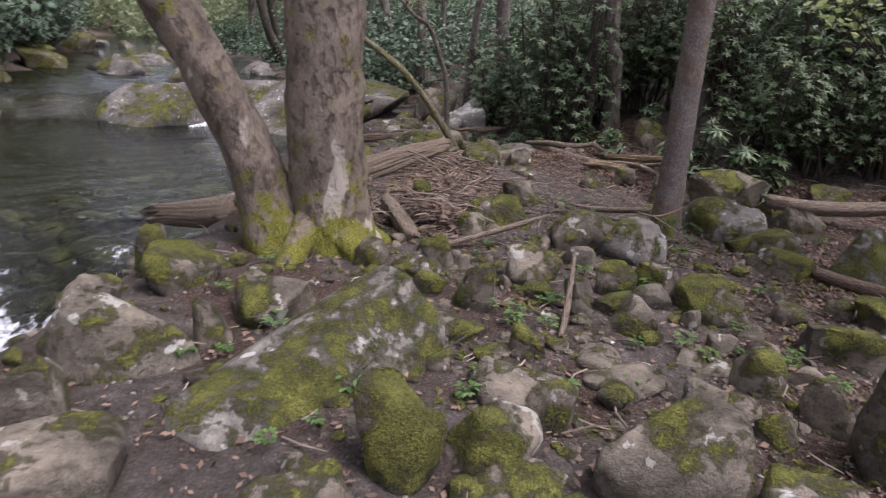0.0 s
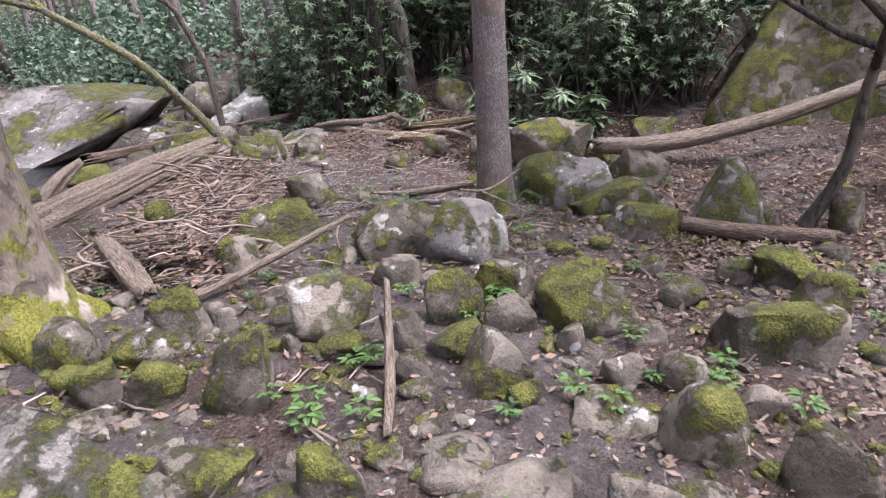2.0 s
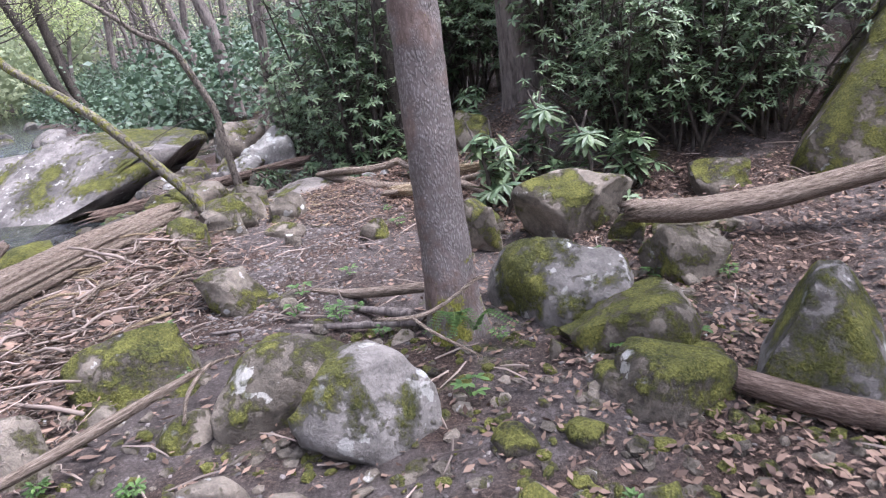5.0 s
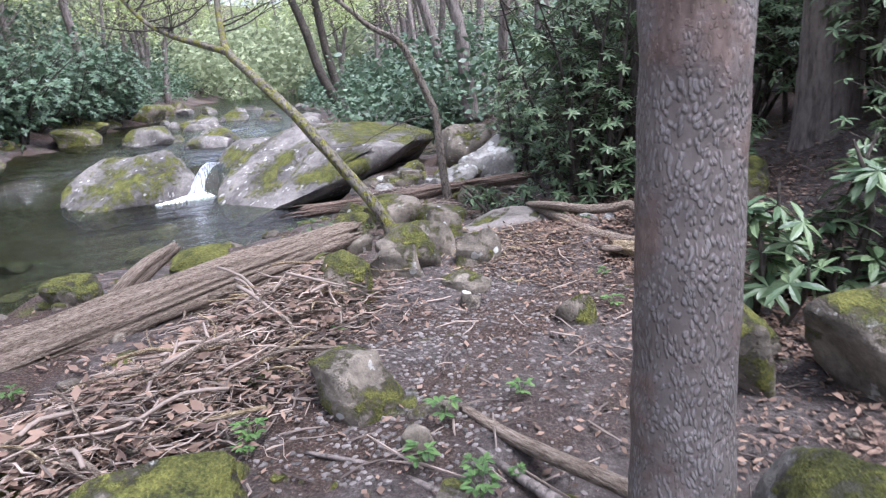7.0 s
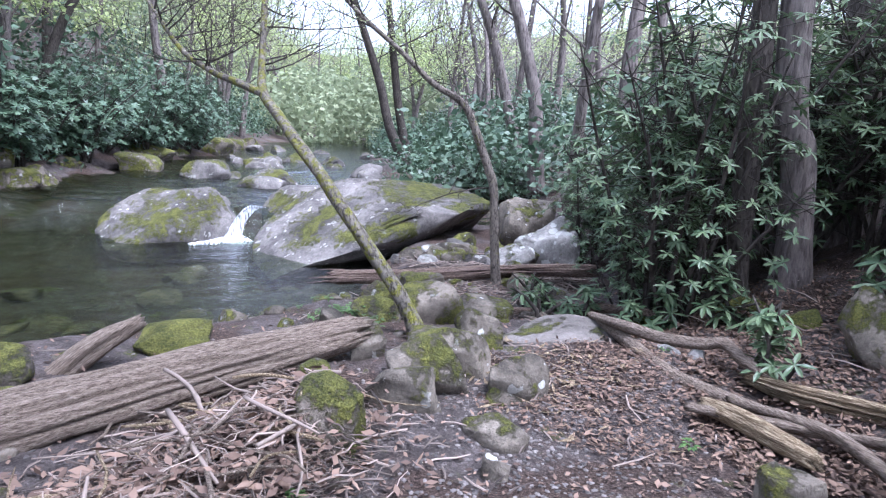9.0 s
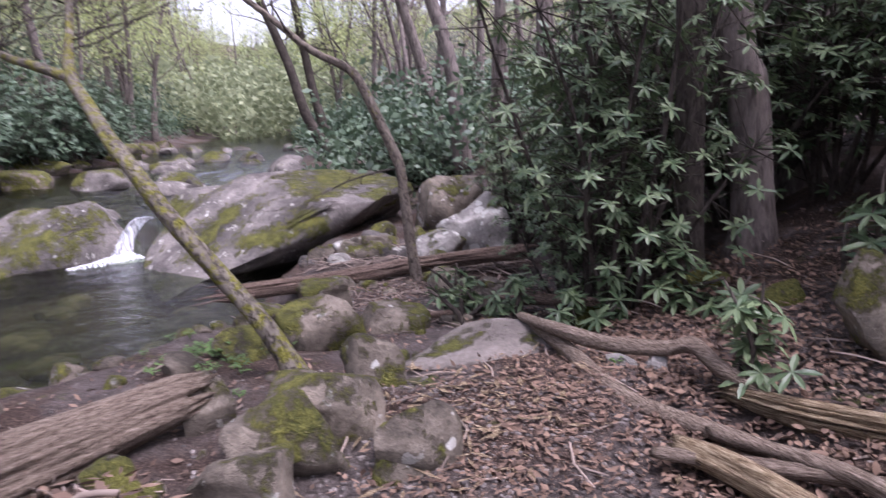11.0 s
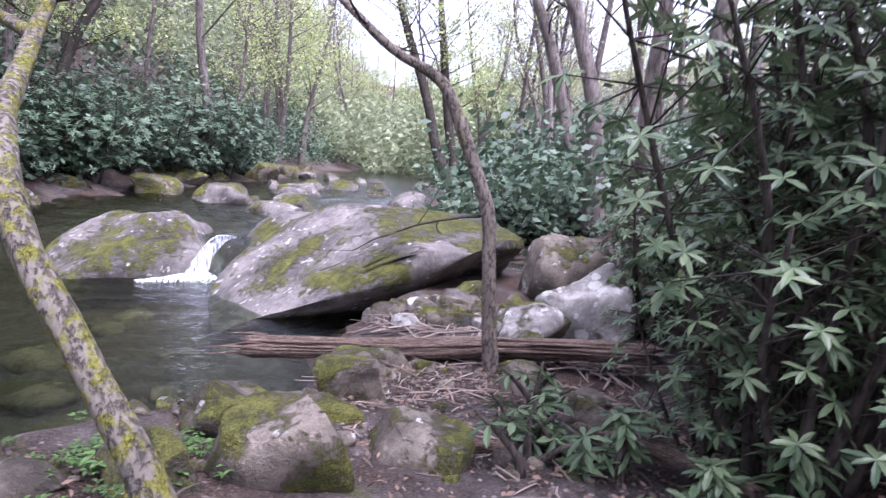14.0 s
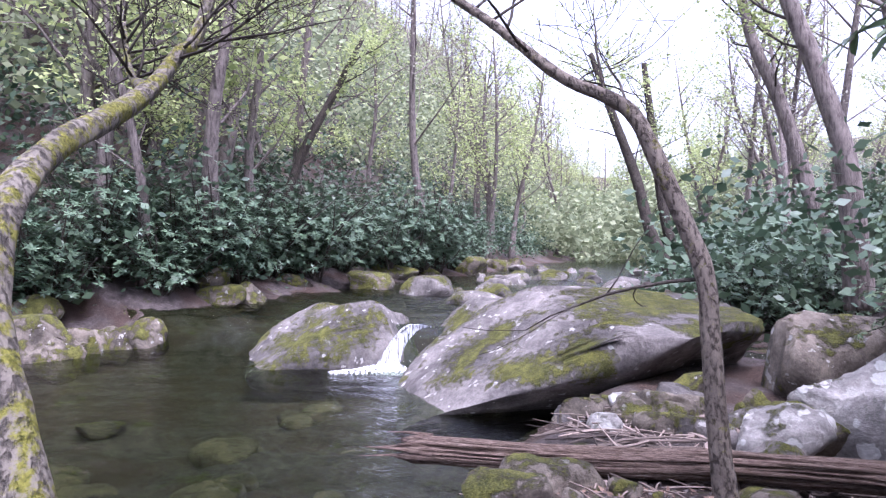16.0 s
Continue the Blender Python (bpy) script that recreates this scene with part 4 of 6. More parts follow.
def leaning_tree():
    tree = tagged(new("tree"), "thin mossy tree leaning out over the pool", "tree")
    g = Geo()
    pts, rad = bent([(-1.10, 10.70, -0.15, 0.16), (-1.20, 10.68, 0.12, 0.088), (-1.37, 10.65, 0.4, 0.072), (-1.62, 10.59, 0.74, 0.066), (-1.85, 10.55, 1.03, 0.064), (-2.13, 10.62, 1.3, 0.062), (-2.49, 10.79, 1.53, 0.06), (-2.86, 11.03, 1.73, 0.058), (-3.31, 11.32, 1.99, 0.054), (-3.48, 11.5, 2.25, 0.046), (-3.62, 11.68, 2.53, 0.042), (-3.9, 12.1, 4.0, 0.03)], 0.05)
    rad = [r * 0.86 for r in rad]
    g.tube(pts, rad, 20, 0.16, 3.0)
    part("trunk", g, BARK_MOSS, tree)
    g = Geo()
    p2, r2 = bent([(-3.3, 11.31, 1.98, 0.045), (-3.72, 11.36, 2.1, 0.036), (-4.15, 11.45, 2.22, 0.032), (-4.6, 11.5, 2.45, 0.026), (-5.2, 11.6, 3.0, 0.014)], 0.06)
    g.tube(p2, r2, 14, 0.14, 8.0)
    part("limb", g, BARK_MOSS, tree)
    g, lv, rnd = Geo(), Geo(), random.Random(21)
    for i in range(30):
        q = pts[int(len(pts) * (0.62 + 0.37 * i / 30))] if i % 2 else p2[int(len(p2) * (0.35 + 0.6 * i / 30))]
        branchlets(g, lv, q, (rnd.uniform(-1, 1), rnd.uniform(-1, 1), rnd.uniform(-0.2, 0.6)), rnd.uniform(0.6, 1.2), 0.012, 2, rnd, 0.022, 1)
    part("spray", g, BARK_DARK, tree)
    part("crown", lv, SPRING, tree, smooth=False)


leaning_tree()


def thin_tree():
    tree = tagged(new("tree"), "slender bare tree bending over the stream beside a log", "tree")
    g = Geo()
    pts, rad = bent([(-1.60, 14.1, -0.45, 0.11), (-1.66, 14.08, -0.1, 0.092), (-1.72, 14.05, 0.6, 0.082), (-1.77, 14.06, 1.05, 0.08), (-1.85, 14.02, 1.3, 0.078), (-1.98, 13.95, 1.66, 0.075), (-2.12, 13.86, 2.02, 0.072),
                     (-2.24, 13.79, 2.16, 0.062), (-2.5, 13.58, 2.32, 0.052), (-2.78, 13.34, 2.62, 0.044), (-3.8, 13.2, 3.5, 0.03), (-4.3, 13.0, 4.6, 0.012)], 0.05)
    g.tube(pts, [r * 0.72 for r in rad], 20, 0.14, 6.0)
    part("trunk", g, BARK_THIN, tree)
    g, lv, rnd = Geo(), Geo(), random.Random(31)
    branchlets(g, None, pts[30], (-1.0, -0.3, -0.15), 1.2, 0.016, 1, rnd)
    for i in range(18):
        q = pts[min(int(len(pts) * (0.42 + 0.55 * i / 18)), len(pts) - 1)]
        branchlets(g, lv, q, (rnd.uniform(-1, 0.8), rnd.uniform(-1, 1), rnd.uniform(0.0, 1)), rnd.uniform(0.5, 1.3), 0.014, 2, rnd, 0.03, 1)
    part("spray", g, BARK_DARK, tree)
    part("crown", lv, SPRING, tree, smooth=False)


thin_tree()


def plain_tree(name, points, mat, label, sides=16, rough=0.08, limbs=6, seed=1, leaf=0.08):
    tree = tagged(new(name), label, "tree")
    g, (pts, rad) = Geo(), bent(points, 0.12)
    g.tube(pts, rad, sides, rough, seed)
    part("trunk", g, mat, tree)
    g, lv, rnd = Geo(), Geo(), random.Random(seed)
    for i in range(limbs):
        q = pts[int(len(pts) * (0.45 + 0.5 * i / max(limbs, 1)))]
        branchlets(g, lv, q, (rnd.uniform(-1, 1), rnd.uniform(-1, 1), 0.4), 1.6, 0.03, 2, rnd, leaf, 2)
    if limbs:
        part("branchwork", g, BARK_DARK, tree)
        part("crown", lv, SPRING, tree, smooth=False)
    return tree


plain_tree("sapling", [(3.36, 5.38, -0.1, 0.07), (3.46, 5.32, 0.12, 0.05), (3.58, 5.25, 0.45, 0.042), (3.62, 5.22, 0.95, 0.036), (3.70, 5.15, 1.5, 0.03), (3.9, 5.1, 2.4, 0.02)], BARK_DARK, "crooked dark sapling rising from the stony bank", 12, 0.1, 7, 41, 0.09)
plain_tree("tree", [(4.7, 5.5, -0.1, 0.26), (4.68, 5.5, 0.3, 0.17), (4.62, 5.55, 1.5, 0.15), (4.3, 5.6, 5, 0.13), (4.2, 5.7, 9, 0.07)], BARK_FAR, "straight grey tree with a ferny foot", 24, 0.06, 8, 42)
plain_tree("tree", [(1.72, 13.2, 0.2, 0.26), (1.71, 13.2, 0.7, 0.17), (1.62, 13.2, 1.7, 0.155), (1.45, 13.15, 2.6, 0.15), (1.2, 13.1, 8, 0.08)], BARK_FAR, "dark tree on the slope among evergreen shrubs", 24, 0.06, 5, 43)
plain_tree("tree", [(2.95, 12.0, 0.5, 0.4), (2.95, 12.0, 1.1, 0.29), (2.9, 12.0, 4, 0.27), (2.8, 12.0, 10, 0.18)], BARK_FAR, "broad grey tree on the slope among evergreen shrubs", 24, 0.06, 5, 44)
plain_tree("tree", [(2.42, 15.2, 0.4, 0.5), (2.42, 15.2, 1.0, 0.36), (2.4, 15.2, 4, 0.32), (2.3, 15.2, 10, 0.2)], BARK_FAR, "broad grey straight tree behind the evergreen shrubs", 24, 0.06, 4, 46)
plain_tree("tree", [(1.2, 12.9, 0.2, 0.16), (1.2, 12.95, 0.7, 0.12), (1.15, 13.0, 3, 0.11), (1.0, 13.1, 8, 0.07)], BARK_DARK, "slim dark tree behind the evergreen shrubs", 16, 0.06, 4, 45)


# ---- logs ----
def log(name, points, mat, label, sides=28, rough=0.16, ridge=0.10, seed=1.0, category="log"):
    """A weathered trunk with grooves along it and broken ends. The mesh lies along its own x axis."""
    a, b = Vector(points[0][:3]), Vector(points[-1][:3])
    q = (b - a).to_track_quat("X", "Z")
    m = Matrix.Translation(a) @ q.to_matrix().to_4x4()
    inv = m.inverted()
    pts, rad = bent([(*(inv @ Vector(p[:3])), p[3]) for p in points], 0.035)
    g = Geo()
    last = len(pts) - 1
    for i, p in enumerate(pts):
        for k in range(sides):
            t = 2 * math.pi * k / sides
            w = Vector((p.x * 0.7, math.cos(t) * 3.2 + seed, math.sin(t) * 3.2))
            furrow = abs(noise.noise(Vector((p.x * 0.55 + seed, math.cos(t) * 5.5, math.sin(t) * 5.5)))) + 0.5 * abs(noise.noise(Vector((p.x * 1.3, math.cos(t) * 12 + seed, math.sin(t) * 12))))
            r = rad[i] * (1.04 - ridge * 2.2 * max(0.0, 0.34 - furrow) / 0.34 + rough * noise.noise(Vector((p.x * 1.8, math.cos(t) + seed, math.sin(t)))))
            x = 0.0
            if i in (0, last):
                x = rad[i] * 1.6 * (noise.noise(w * 1.7) + 0.2) * (1 if i else -1)
                r *= 0.8
            g.v.append(p + Vector((x, math.cos(t) * r, math.sin(t) * r)))
    for i in range(last):
        for k in range(sides):
            u, v = i * sides + k, i * sides + (k + 1) % sides
            g.f.append((u, v, v + sides, u + sides))
    for i, s in ((0, 1), (last, -1)):
        g.v.append(pts[i] + Vector((0.05 * s, 0, 0)))
        c = len(g.v) - 1
        for k in range(sides):
            tri = (c, i * sides + (k + 1) % sides, i * sides + k)
            g.f.append(tri if s > 0 else tri[::-1])
    ob = thing(name, g, mat, label, category)
    ob.matrix_world = m
    return ob


log("log", [(-4.0, 6.1, -0.22, 0.10), (-3.3, 6.25, -0.16, 0.16), (-2.75, 6.75, -0.06, 0.17), (-2.4, 7.5, 0.0, 0.19), (-1.85, 8.8, 0.12, 0.175), (-1.28, 9.9, 0.24, 0.115)], LOG, "long weathered grey log lying along the stony shore", 84, 0.16, 0.13)
log("log", [(-2.5, 7.45, -0.2, 0.10), (-2.0, 8.35, -0.1, 0.13), (-1.72, 8.95, -0.06, 0.10)], LOG, "split weathered slab of wood against the long log", 60, 0.2, 0.15, 4.0)
log("log", [(-1.44, 6.0, 0.22, 0.07), (-1.24, 5.65, 0.15, 0.085), (-1.02, 5.28, 0.07, 0.06)], LOG, "short broken grey log among mossy rocks", 24, 0.2, 0.18, 7.0)
log("log", [(-3.1, 8.5, -0.35, 0.09), (-2.75, 8.9, 0.1, 0.08), (-2.55, 9.15, 0.28, 0.05)], LOG, "jagged stump of driftwood standing at the shore", 20, 0.3, 0.2, 9.0)
log("log", [(-3.72, 13.36, -0.32, 0.12), (-2.6, 13.9, -0.23, 0.115), (-1.75, 14.38, -0.14, 0.115), (-0.5, 14.85, -0.02, 0.11)], LOG_RED, "flat reddish decayed log with a splintered end, reaching over the pool", 84, 0.18, 0.22, 2.5)
plank = bpy.data.objects["log.004"]
plank.matrix_world = plank.matrix_world @ Matrix.Diagonal((1, 1.3, 0.78, 1))
for i in range(13):
    k = random.Random(640 + i)
    g = Geo()
    yy, zz, ln = k.uniform(-0.12, 0.12), k.uniform(-0.06, 0.10), k.uniform(0.15, 0.5)
    p, d = Vector((k.uniform(0.0, 0.25), yy, zz)), Vector((-1, k.gauss(0, 0.14), k.gauss(0.02, 0.08))) * ln
    g.tube([p - d * 0.3, p + d * 0.4 + Vector((0, 0, 0.01)), p + d], [0.02, 0.014, 0.003], 5, 0.2, i)
    part("splinter", g, LOG_RED, plank)
log("log", [(2.8, 7.55, 0.28, 0.085), (3.3, 7.35, 0.28, 0.085), (3.9, 7.2, 0.37, 0.075), (4.7, 7.0, 0.58, 0.07), (5.7, 6.85, 0.9, 0.06)], LOG, "long bare grey log leaning on the mossy boulder", 40, 0.12, 0.08, 3.3)
log("log", [(1.30, 10.62, 0.2, 0.04), (1.6, 10.45, 0.2, 0.065), (1.95, 10.25, 0.24, 0.065), (2.4, 9.95, 0.32, 0.05)], LOG_YELLOW, "crumbling yellow rotten log on the leaf litter", 72, 0.3, 0.3, 1.7)
log("branch", [(0.04, 11.75, 0.16, 0.035), (0.43, 11.2, 0.25, 0.045), (0.7, 11.02, 0.26, 0.045), (1.0, 10.9, 0.3, 0.045), (1.14, 10.88, 0.34, 0.045), (1.26, 10.7, 0.29, 0.045), (1.42, 10.58, 0.24, 0.035)], LOG, "forked grey dead branch lying by the path", 16, 0.15, 0.1, 5.1, "branch")
log("branch", [(0.11, 11.74, 0.13, 0.045), (0.52, 11.05, 0.15, 0.05), (0.8, 10.57, 0.15, 0.05), (1.1, 10.4, 0.13, 0.045), (1.4, 10.2, 0.14, 0.04)], LOG, "mossy grey dead branch edging the path", 16, 0.18, 0.14, 6.2, "branch")
log("branch", [(1.05, 10.18, 0.12, 0.05), (1.25, 10.0, 0.14, 0.06), (1.6, 9.65, 0.14, 0.05)], LOG_YELLOW, "rotten pale log end beside the path", 18, 0.3, 0.2, 6.9, "branch")
log("branch", [(0.95, 10.1, 0.12, 0.03), (1.6, 10.0, 0.16, 0.035), (2.2, 9.7, 0.3, 0.03)], LOG, "grey dead branch among dry leaves", 12, 0.18, 0.14, 2.2, "branch")
log("branch", [(1.2, 10.3, 0.14, 0.03), (1.7, 9.9, 0.2, 0.035), (2.0, 9.3, 0.16, 0.03)], LOG, "grey dead branch among dry leaves", 12, 0.18, 0.14, 2.9, "branch")
log("branch", [(0.5, 7.45, 0.03, 0.022), (0.8, 7.2, 0.06, 0.032), (1.3, 6.75, 0.2, 0.036)], LOG, "bare grey root lying against the plated tree", 14, 0.12, 0.1, 8.0, "branch")
log("branch", [(2.3, 5.9, 0.06, 0.05), (2.7, 5.3, 0.06, 0.055), (3.2, 4.85, 0.08, 0.05)], LOG_RED, "dark fallen branch across the stony slope", 14, 0.14, 0.1, 8.8, "branch")
log("branch", [(0.18, 3.58, 0.04, 0.018), (0.24, 3.95, 0.10, 0.022), (0.30, 4.42, 0.33, 0.016)], LOG, "long pale bare stick lying over the stones", 10, 0.15, 0.1, 1.1, "branch")
log("branch", [(-0.75, 5.2, 0.06, 0.018), (-0.2, 5.6, 0.16, 0.028), (0.2, 5.95, 0.24, 0.016)], LOG, "splintered grey branch among the debris", 14, 0.25, 0.2, 3.9, "branch")
log("branch", [(-1.75, 11.75, -0.2, 0.03), (-1.3, 12.25, -0.16, 0.045), (-0.7, 12.55, -0.1, 0.03)], LOG_RED, "reddish driftwood branch on the sand", 14, 0.25, 0.2, 4.9, "branch")
log("branch", [(-0.6, 13.2, -0.16, 0.04), (0.0, 12.9, -0.05, 0.05), (0.5, 12.4, 0.1, 0.04)], LOG_RED, "dark dead branch under the evergreen shrubs", 14, 0.25, 0.2, 5.5, "branch")


# ---- shrubs ----
def shrub_meshes(seed, height, width, whorls, leaf, low=0.4, far=False):
    """Arching stems with whorls of long leaves at their tips."""
    rnd = random.Random(seed)
    stems, leaves = Geo(), Geo()
    tips = []
    for s in range(max(5, whorls // 42)):
        a = rnd.uniform(0, 6.283)
        d = Vector((math.cos(a), math.sin(a), 0))
        reach, top = width * rnd.uniform(0.15, 0.5), height * rnd.uniform(0.35, 0.95)
        foot = Vector((rnd.uniform(-0.2, 0.2), rnd.uniform(-0.2, 0.2), -0.15))
        knee = foot + d * reach * 0.45 + Vector((rnd.uniform(-0.2, 0.2), rnd.uniform(-0.2, 0.2), top * 0.55))
        pts, rad = bent([(*foot, 0.045), (*knee, 0.03), (*(foot + d * reach + Vector((0, 0, top))), 0.012)], 0.22)
        stems.tube(pts, [r * 0.75 for r in rad], 6, 0.1, seed + s)
        n = whorls // max(5, whorls // 42)
        for _ in range(n):
            t = rnd.uniform(0.25, 1.0)
            p = pts[int(t * (len(pts) - 1))]
            out = Vector((rnd.gauss(0, 1), rnd.gauss(0, 1), rnd.gauss(0.25, 0.7))).normalized()
            q = p + out * rnd.uniform(0.15, 0.32) * width * 0.6
            if q.z < low * height * rnd.uniform(0.1, 1.1):
                continue
            if not far or rnd.random() < 0.3:
                stems.tube([p, q], [0.008, 0.004], 3, cap=False)
            tips.append((q, (q - p).normalized()))
    for q, way in tips:
        axis = (way * 0.55 + Vector((0, 0, 0.8))).normalized()
        side = axis.cross(Vector((rnd.uniform(-1, 1), rnd.uniform(-1, 1), 0.1))).normalized()
        other = axis.cross(side)
        n = rnd.randint(6, 9)
        turn = rnd.uniform(0, 6.28)
        for k in range(n):
            a = turn + 6.283 * k / n + rnd.uniform(-0.2, 0.2)
            w = (side * math.cos(a) + other * math.sin(a) + axis * rnd.uniform(-0.4, 0.35)).normalized()
            if far:
                leaves.flat_leaf(q, w, axis.cross(w).normalized(), leaf * rnd.uniform(0.75, 1.2), leaf * rnd.uniform(0.3, 0.4))
            else:
                leaves.leaf(q, w, axis, leaf * rnd.uniform(0.75, 1.2), leaf * rnd.uniform(0.24, 0.32))
    return stems, leaves


def shrub(seed, height, width, whorls, leaf, mat, label, far=False):
    ob = tagged(new("rhododendron"), label, "shrub", "evergreen shrubs")
    stems, leaves = shrub_meshes(seed, height, width, whorls, leaf, 0.15 if far else 0.4, far)
    part("woody_frame", stems, BARK_DARK, ob)
    part("foliage", leaves, mat, ob, smooth=False)
    return ob


NEAR = "rhododendron shrub with whorls of long dark leathery leaves on the bank"
near_kinds = [shrub(61, 3.2, 2.8, 460, 0.122, RHODO, NEAR), shrub(62, 2.6, 2.6, 440, 0.122, RHODO, NEAR), shrub(63, 3.8, 3.0, 540, 0.115, RHODO, NEAR)]
small_kinds = [shrub(64, 0.75, 0.8, 46, 0.15, RHODO, "low young rhododendron with pale leathery leaves"), shrub(65, 0.5, 0.6, 26, 0.14, RHODO, "low young rhododendron with pale leathery leaves")]
open_kind = shrub(69, 1.35, 0.95, 40, 0.19, RHODO, "young rhododendron with bare stems and large pale leaf whorls")
FARB = "dark evergreen thicket of the far stream bank"
far_kinds = [shrub(66, 3.0, 3.4, 760, 0.14, RHODO_FAR, FARB, True), shrub(67, 3.8, 3.6, 820, 0.145, RHODO_FAR, FARB, True), shrub(68, 2.2, 3.0, 640, 0.135, RHODO_FAR, FARB, True)]
used = set()


def plant(kind, x, y, turn, size=1.0, dz=0.0):
    m = pose(x, y, float(land(x, y)) + dz, 0, 0, turn)
    if kind.name not in used:
        used.add(kind.name)
        kind.matrix_world = m
        kind.scale = (size, size, size)
        return kind
    ob = copy_thing(kind, m)
    ob.scale = (size, size, size)
    return ob


# the thicket along the right of the path
for x, y, k, s in ((0.75, 13.6, 2, 1.1), (0.2, 15.4, 0, 0.9), (3.4, 11.2, 0, 0.95), (4.2, 10.3, 1, 1.0), (4.0, 12.6, 2, 0.75), (5.2, 10.6, 0, 1.0),
                   (2.2, 15.6, 2, 1.0), (6.4, 11.0, 2, 0.9), (3.5, 9.9, 1, 0.7), (7.6, 10.5, 0, 1.1), (0.9, 17.0, 2, 1.0), (-0.8, 17.4, 1, 0.9), (3.6, 15.6, 0, 1.1), (5.6, 12.8, 2, 1.1), (8.2, 12.6, 1, 1.2), (9.6, 9.4, 2, 1.0), (9, 7.0, 0, 1.0),
                   (5.0, 9.5, 0, 0.75), (7.0, 6.2, 1, 0.9), (8.0, 5.0, 0, 1.0), (7.2, 3.6, 2, 0.9), (0.25, 13.0, 1, 0.5), (0.58, 12.75, 2, 0.9), (0.95, 14.3, 2, 0.85), (2.5, 14.2, 2, 0.9), (3.1, 13.5, 0, 1.0), (3.4, 12.3, 1, 0.9), (1.75, 14.6, 0, 1.0), (4.0, 9.2, 1, 0.65), (3.45, 9.5, 0, 0.55), (4.7, 9.0, 1, 0.6), (-0.9, 16.3, 1, 0.7)):
    plant(near_kinds[k], x, y, (x * 77 + y * 131) % 360, s)
for x, y, k, s in ((2.65, 8.2, 1, 1.0), (2.95, 8.0, 1, 0.8), (-0.75, 12.9, 0, 0.8), (-0.35, 12.7, 0, 0.9), (-0.9, 13.4, 1, 1.0), (0.15, 12.3, 0, 0.8), (1.2, 12.0, 0, 1.0),
                   (2.4, 9.2, 0, 1.0), (3.4, 8.9, 0, 1.1), (0.5, 12.4, 0, 1.0), (-0.55, 12.45, 1, 1.1)):
    plant(small_kinds[k], x, y, (x * 97 + y * 31) % 360, s)
for x, y, s in ((2.1, 8.95, 0.9), (2.5, 9.4, 1.0), (2.75, 8.75, 0.9), (1.45, 10.75, 0.62), (2.1, 11.6, 0.8)):
    plant(open_kind, x, y, (x * 151 + y * 67) % 360, s)
rnd = random.Random(77)
for i in range(44):
    yy = rnd.uniform(3, 46) if i < 30 else rnd.uniform(46, 90)
    xx = float(np.interp(yy, BANK_Y, BANK_L)) - rnd.uniform(0.6, 5.5) - (0 if i < 30 else 2)
    plant(far_kinds[i % 3], xx, yy, rnd.uniform(0, 360), rnd.uniform(0.7, 1.15))
for i in range(26):
    yy = rnd.uniform(7, 34)
    xx = float(np.interp(yy, BANK_Y, BANK_L)) - rnd.uniform(0.4, 2.2)
    plant(far_kinds[i % 3], xx, yy, rnd.uniform(0, 360), rnd.uniform(0.75, 1.2))
for i in range(26):
    yy = rnd.uniform(18, 60)
    xx = float(np.interp(yy, BANK_Y, BANK_R)) + rnd.uniform(1.5, 7)
    plant(far_kinds[i % 3], xx, yy, rnd.uniform(0, 360), rnd.uniform(0.5, 0.9))


# ---- forest ----
def forest_tree(seed, height, leaf_mat, label, leaf=0.16, crown=900):
    rnd = random.Random(seed)
    tree = tagged(new("forest_tree"), label, "tree", "forest trees")
    g, lv = Geo(), Geo()
    lean = Vector((rnd.uniform(-0.22, 0.22), rnd.uniform(-0.22, 0.22), 1))
    pts, rad = bent([(0, 0, -0.4, 0.22), (*(lean * height * 0.25 + Vector((rnd.uniform(-0.6, 0.6), rnd.uniform(-0.6, 0.6), 0))), 0.14), (*(lean * height * 0.6 + Vector((rnd.uniform(-0.5, 0.5), rnd.uniform(-0.5, 0.5), 0))), 0.09), (*(lean * height), 0.02)], 0.7)
    g.tube(pts, rad, 7, 0.1, seed)
    limbs = Geo()
    for i in range(13):
        t = 0.28 + 0.7 * i / 13
        p = pts[int(t * (len(pts) - 1))]
        a = rnd.uniform(0, 6.283)
        d = Vector((math.cos(a), math.sin(a), rnd.uniform(0.5, 1.3))).normalized()
        ln = height * rnd.uniform(0.14, 0.28) * (1.15 - 0.5 * t)
        q1, q2 = p + d * ln * 0.5, p + d * ln + Vector((rnd.uniform(-0.5, 0.5), rnd.uniform(-0.5, 0.5), rnd.uniform(0, 0.8)))
        limbs.tube([p, q1, q2], [0.045, 0.028, 0.01], 4, cap=False)
        for _ in range(6):
            r0 = q1.lerp(q2, rnd.random())
            r1 = r0 + Vector((rnd.gauss(0, 1), rnd.gauss(0, 1), rnd.gauss(0.4, 0.7))) * height * 0.055
            limbs.tube([r0, r1], [0.014, 0.005], 3, cap=False)
            for _ in range(crown // 78):
                c = r0.lerp(r1, rnd.uniform(0.2, 1.3)) + Vector((rnd.gauss(0, 1), rnd.gauss(0, 1), rnd.gauss(0, 0.8))) * 0.32
                w = Vector((rnd.gauss(0, 1), rnd.gauss(0, 1), rnd.gauss(-0.2, 0.5))).normalized()
                s = w.cross(Vector((rnd.gauss(0, 1), rnd.gauss(0, 1), 1))).normalized()
                lv.flat_leaf(c, w, s, leaf * rnd.uniform(0.6, 1.5), leaf * rnd.uniform(0.4, 0.8))
    part("trunk", g, BARK_FAR, tree)
    part("branchwork", limbs, BARK_FAR, tree)
    part("crown", lv, leaf_mat, tree, smooth=False)
    return tree


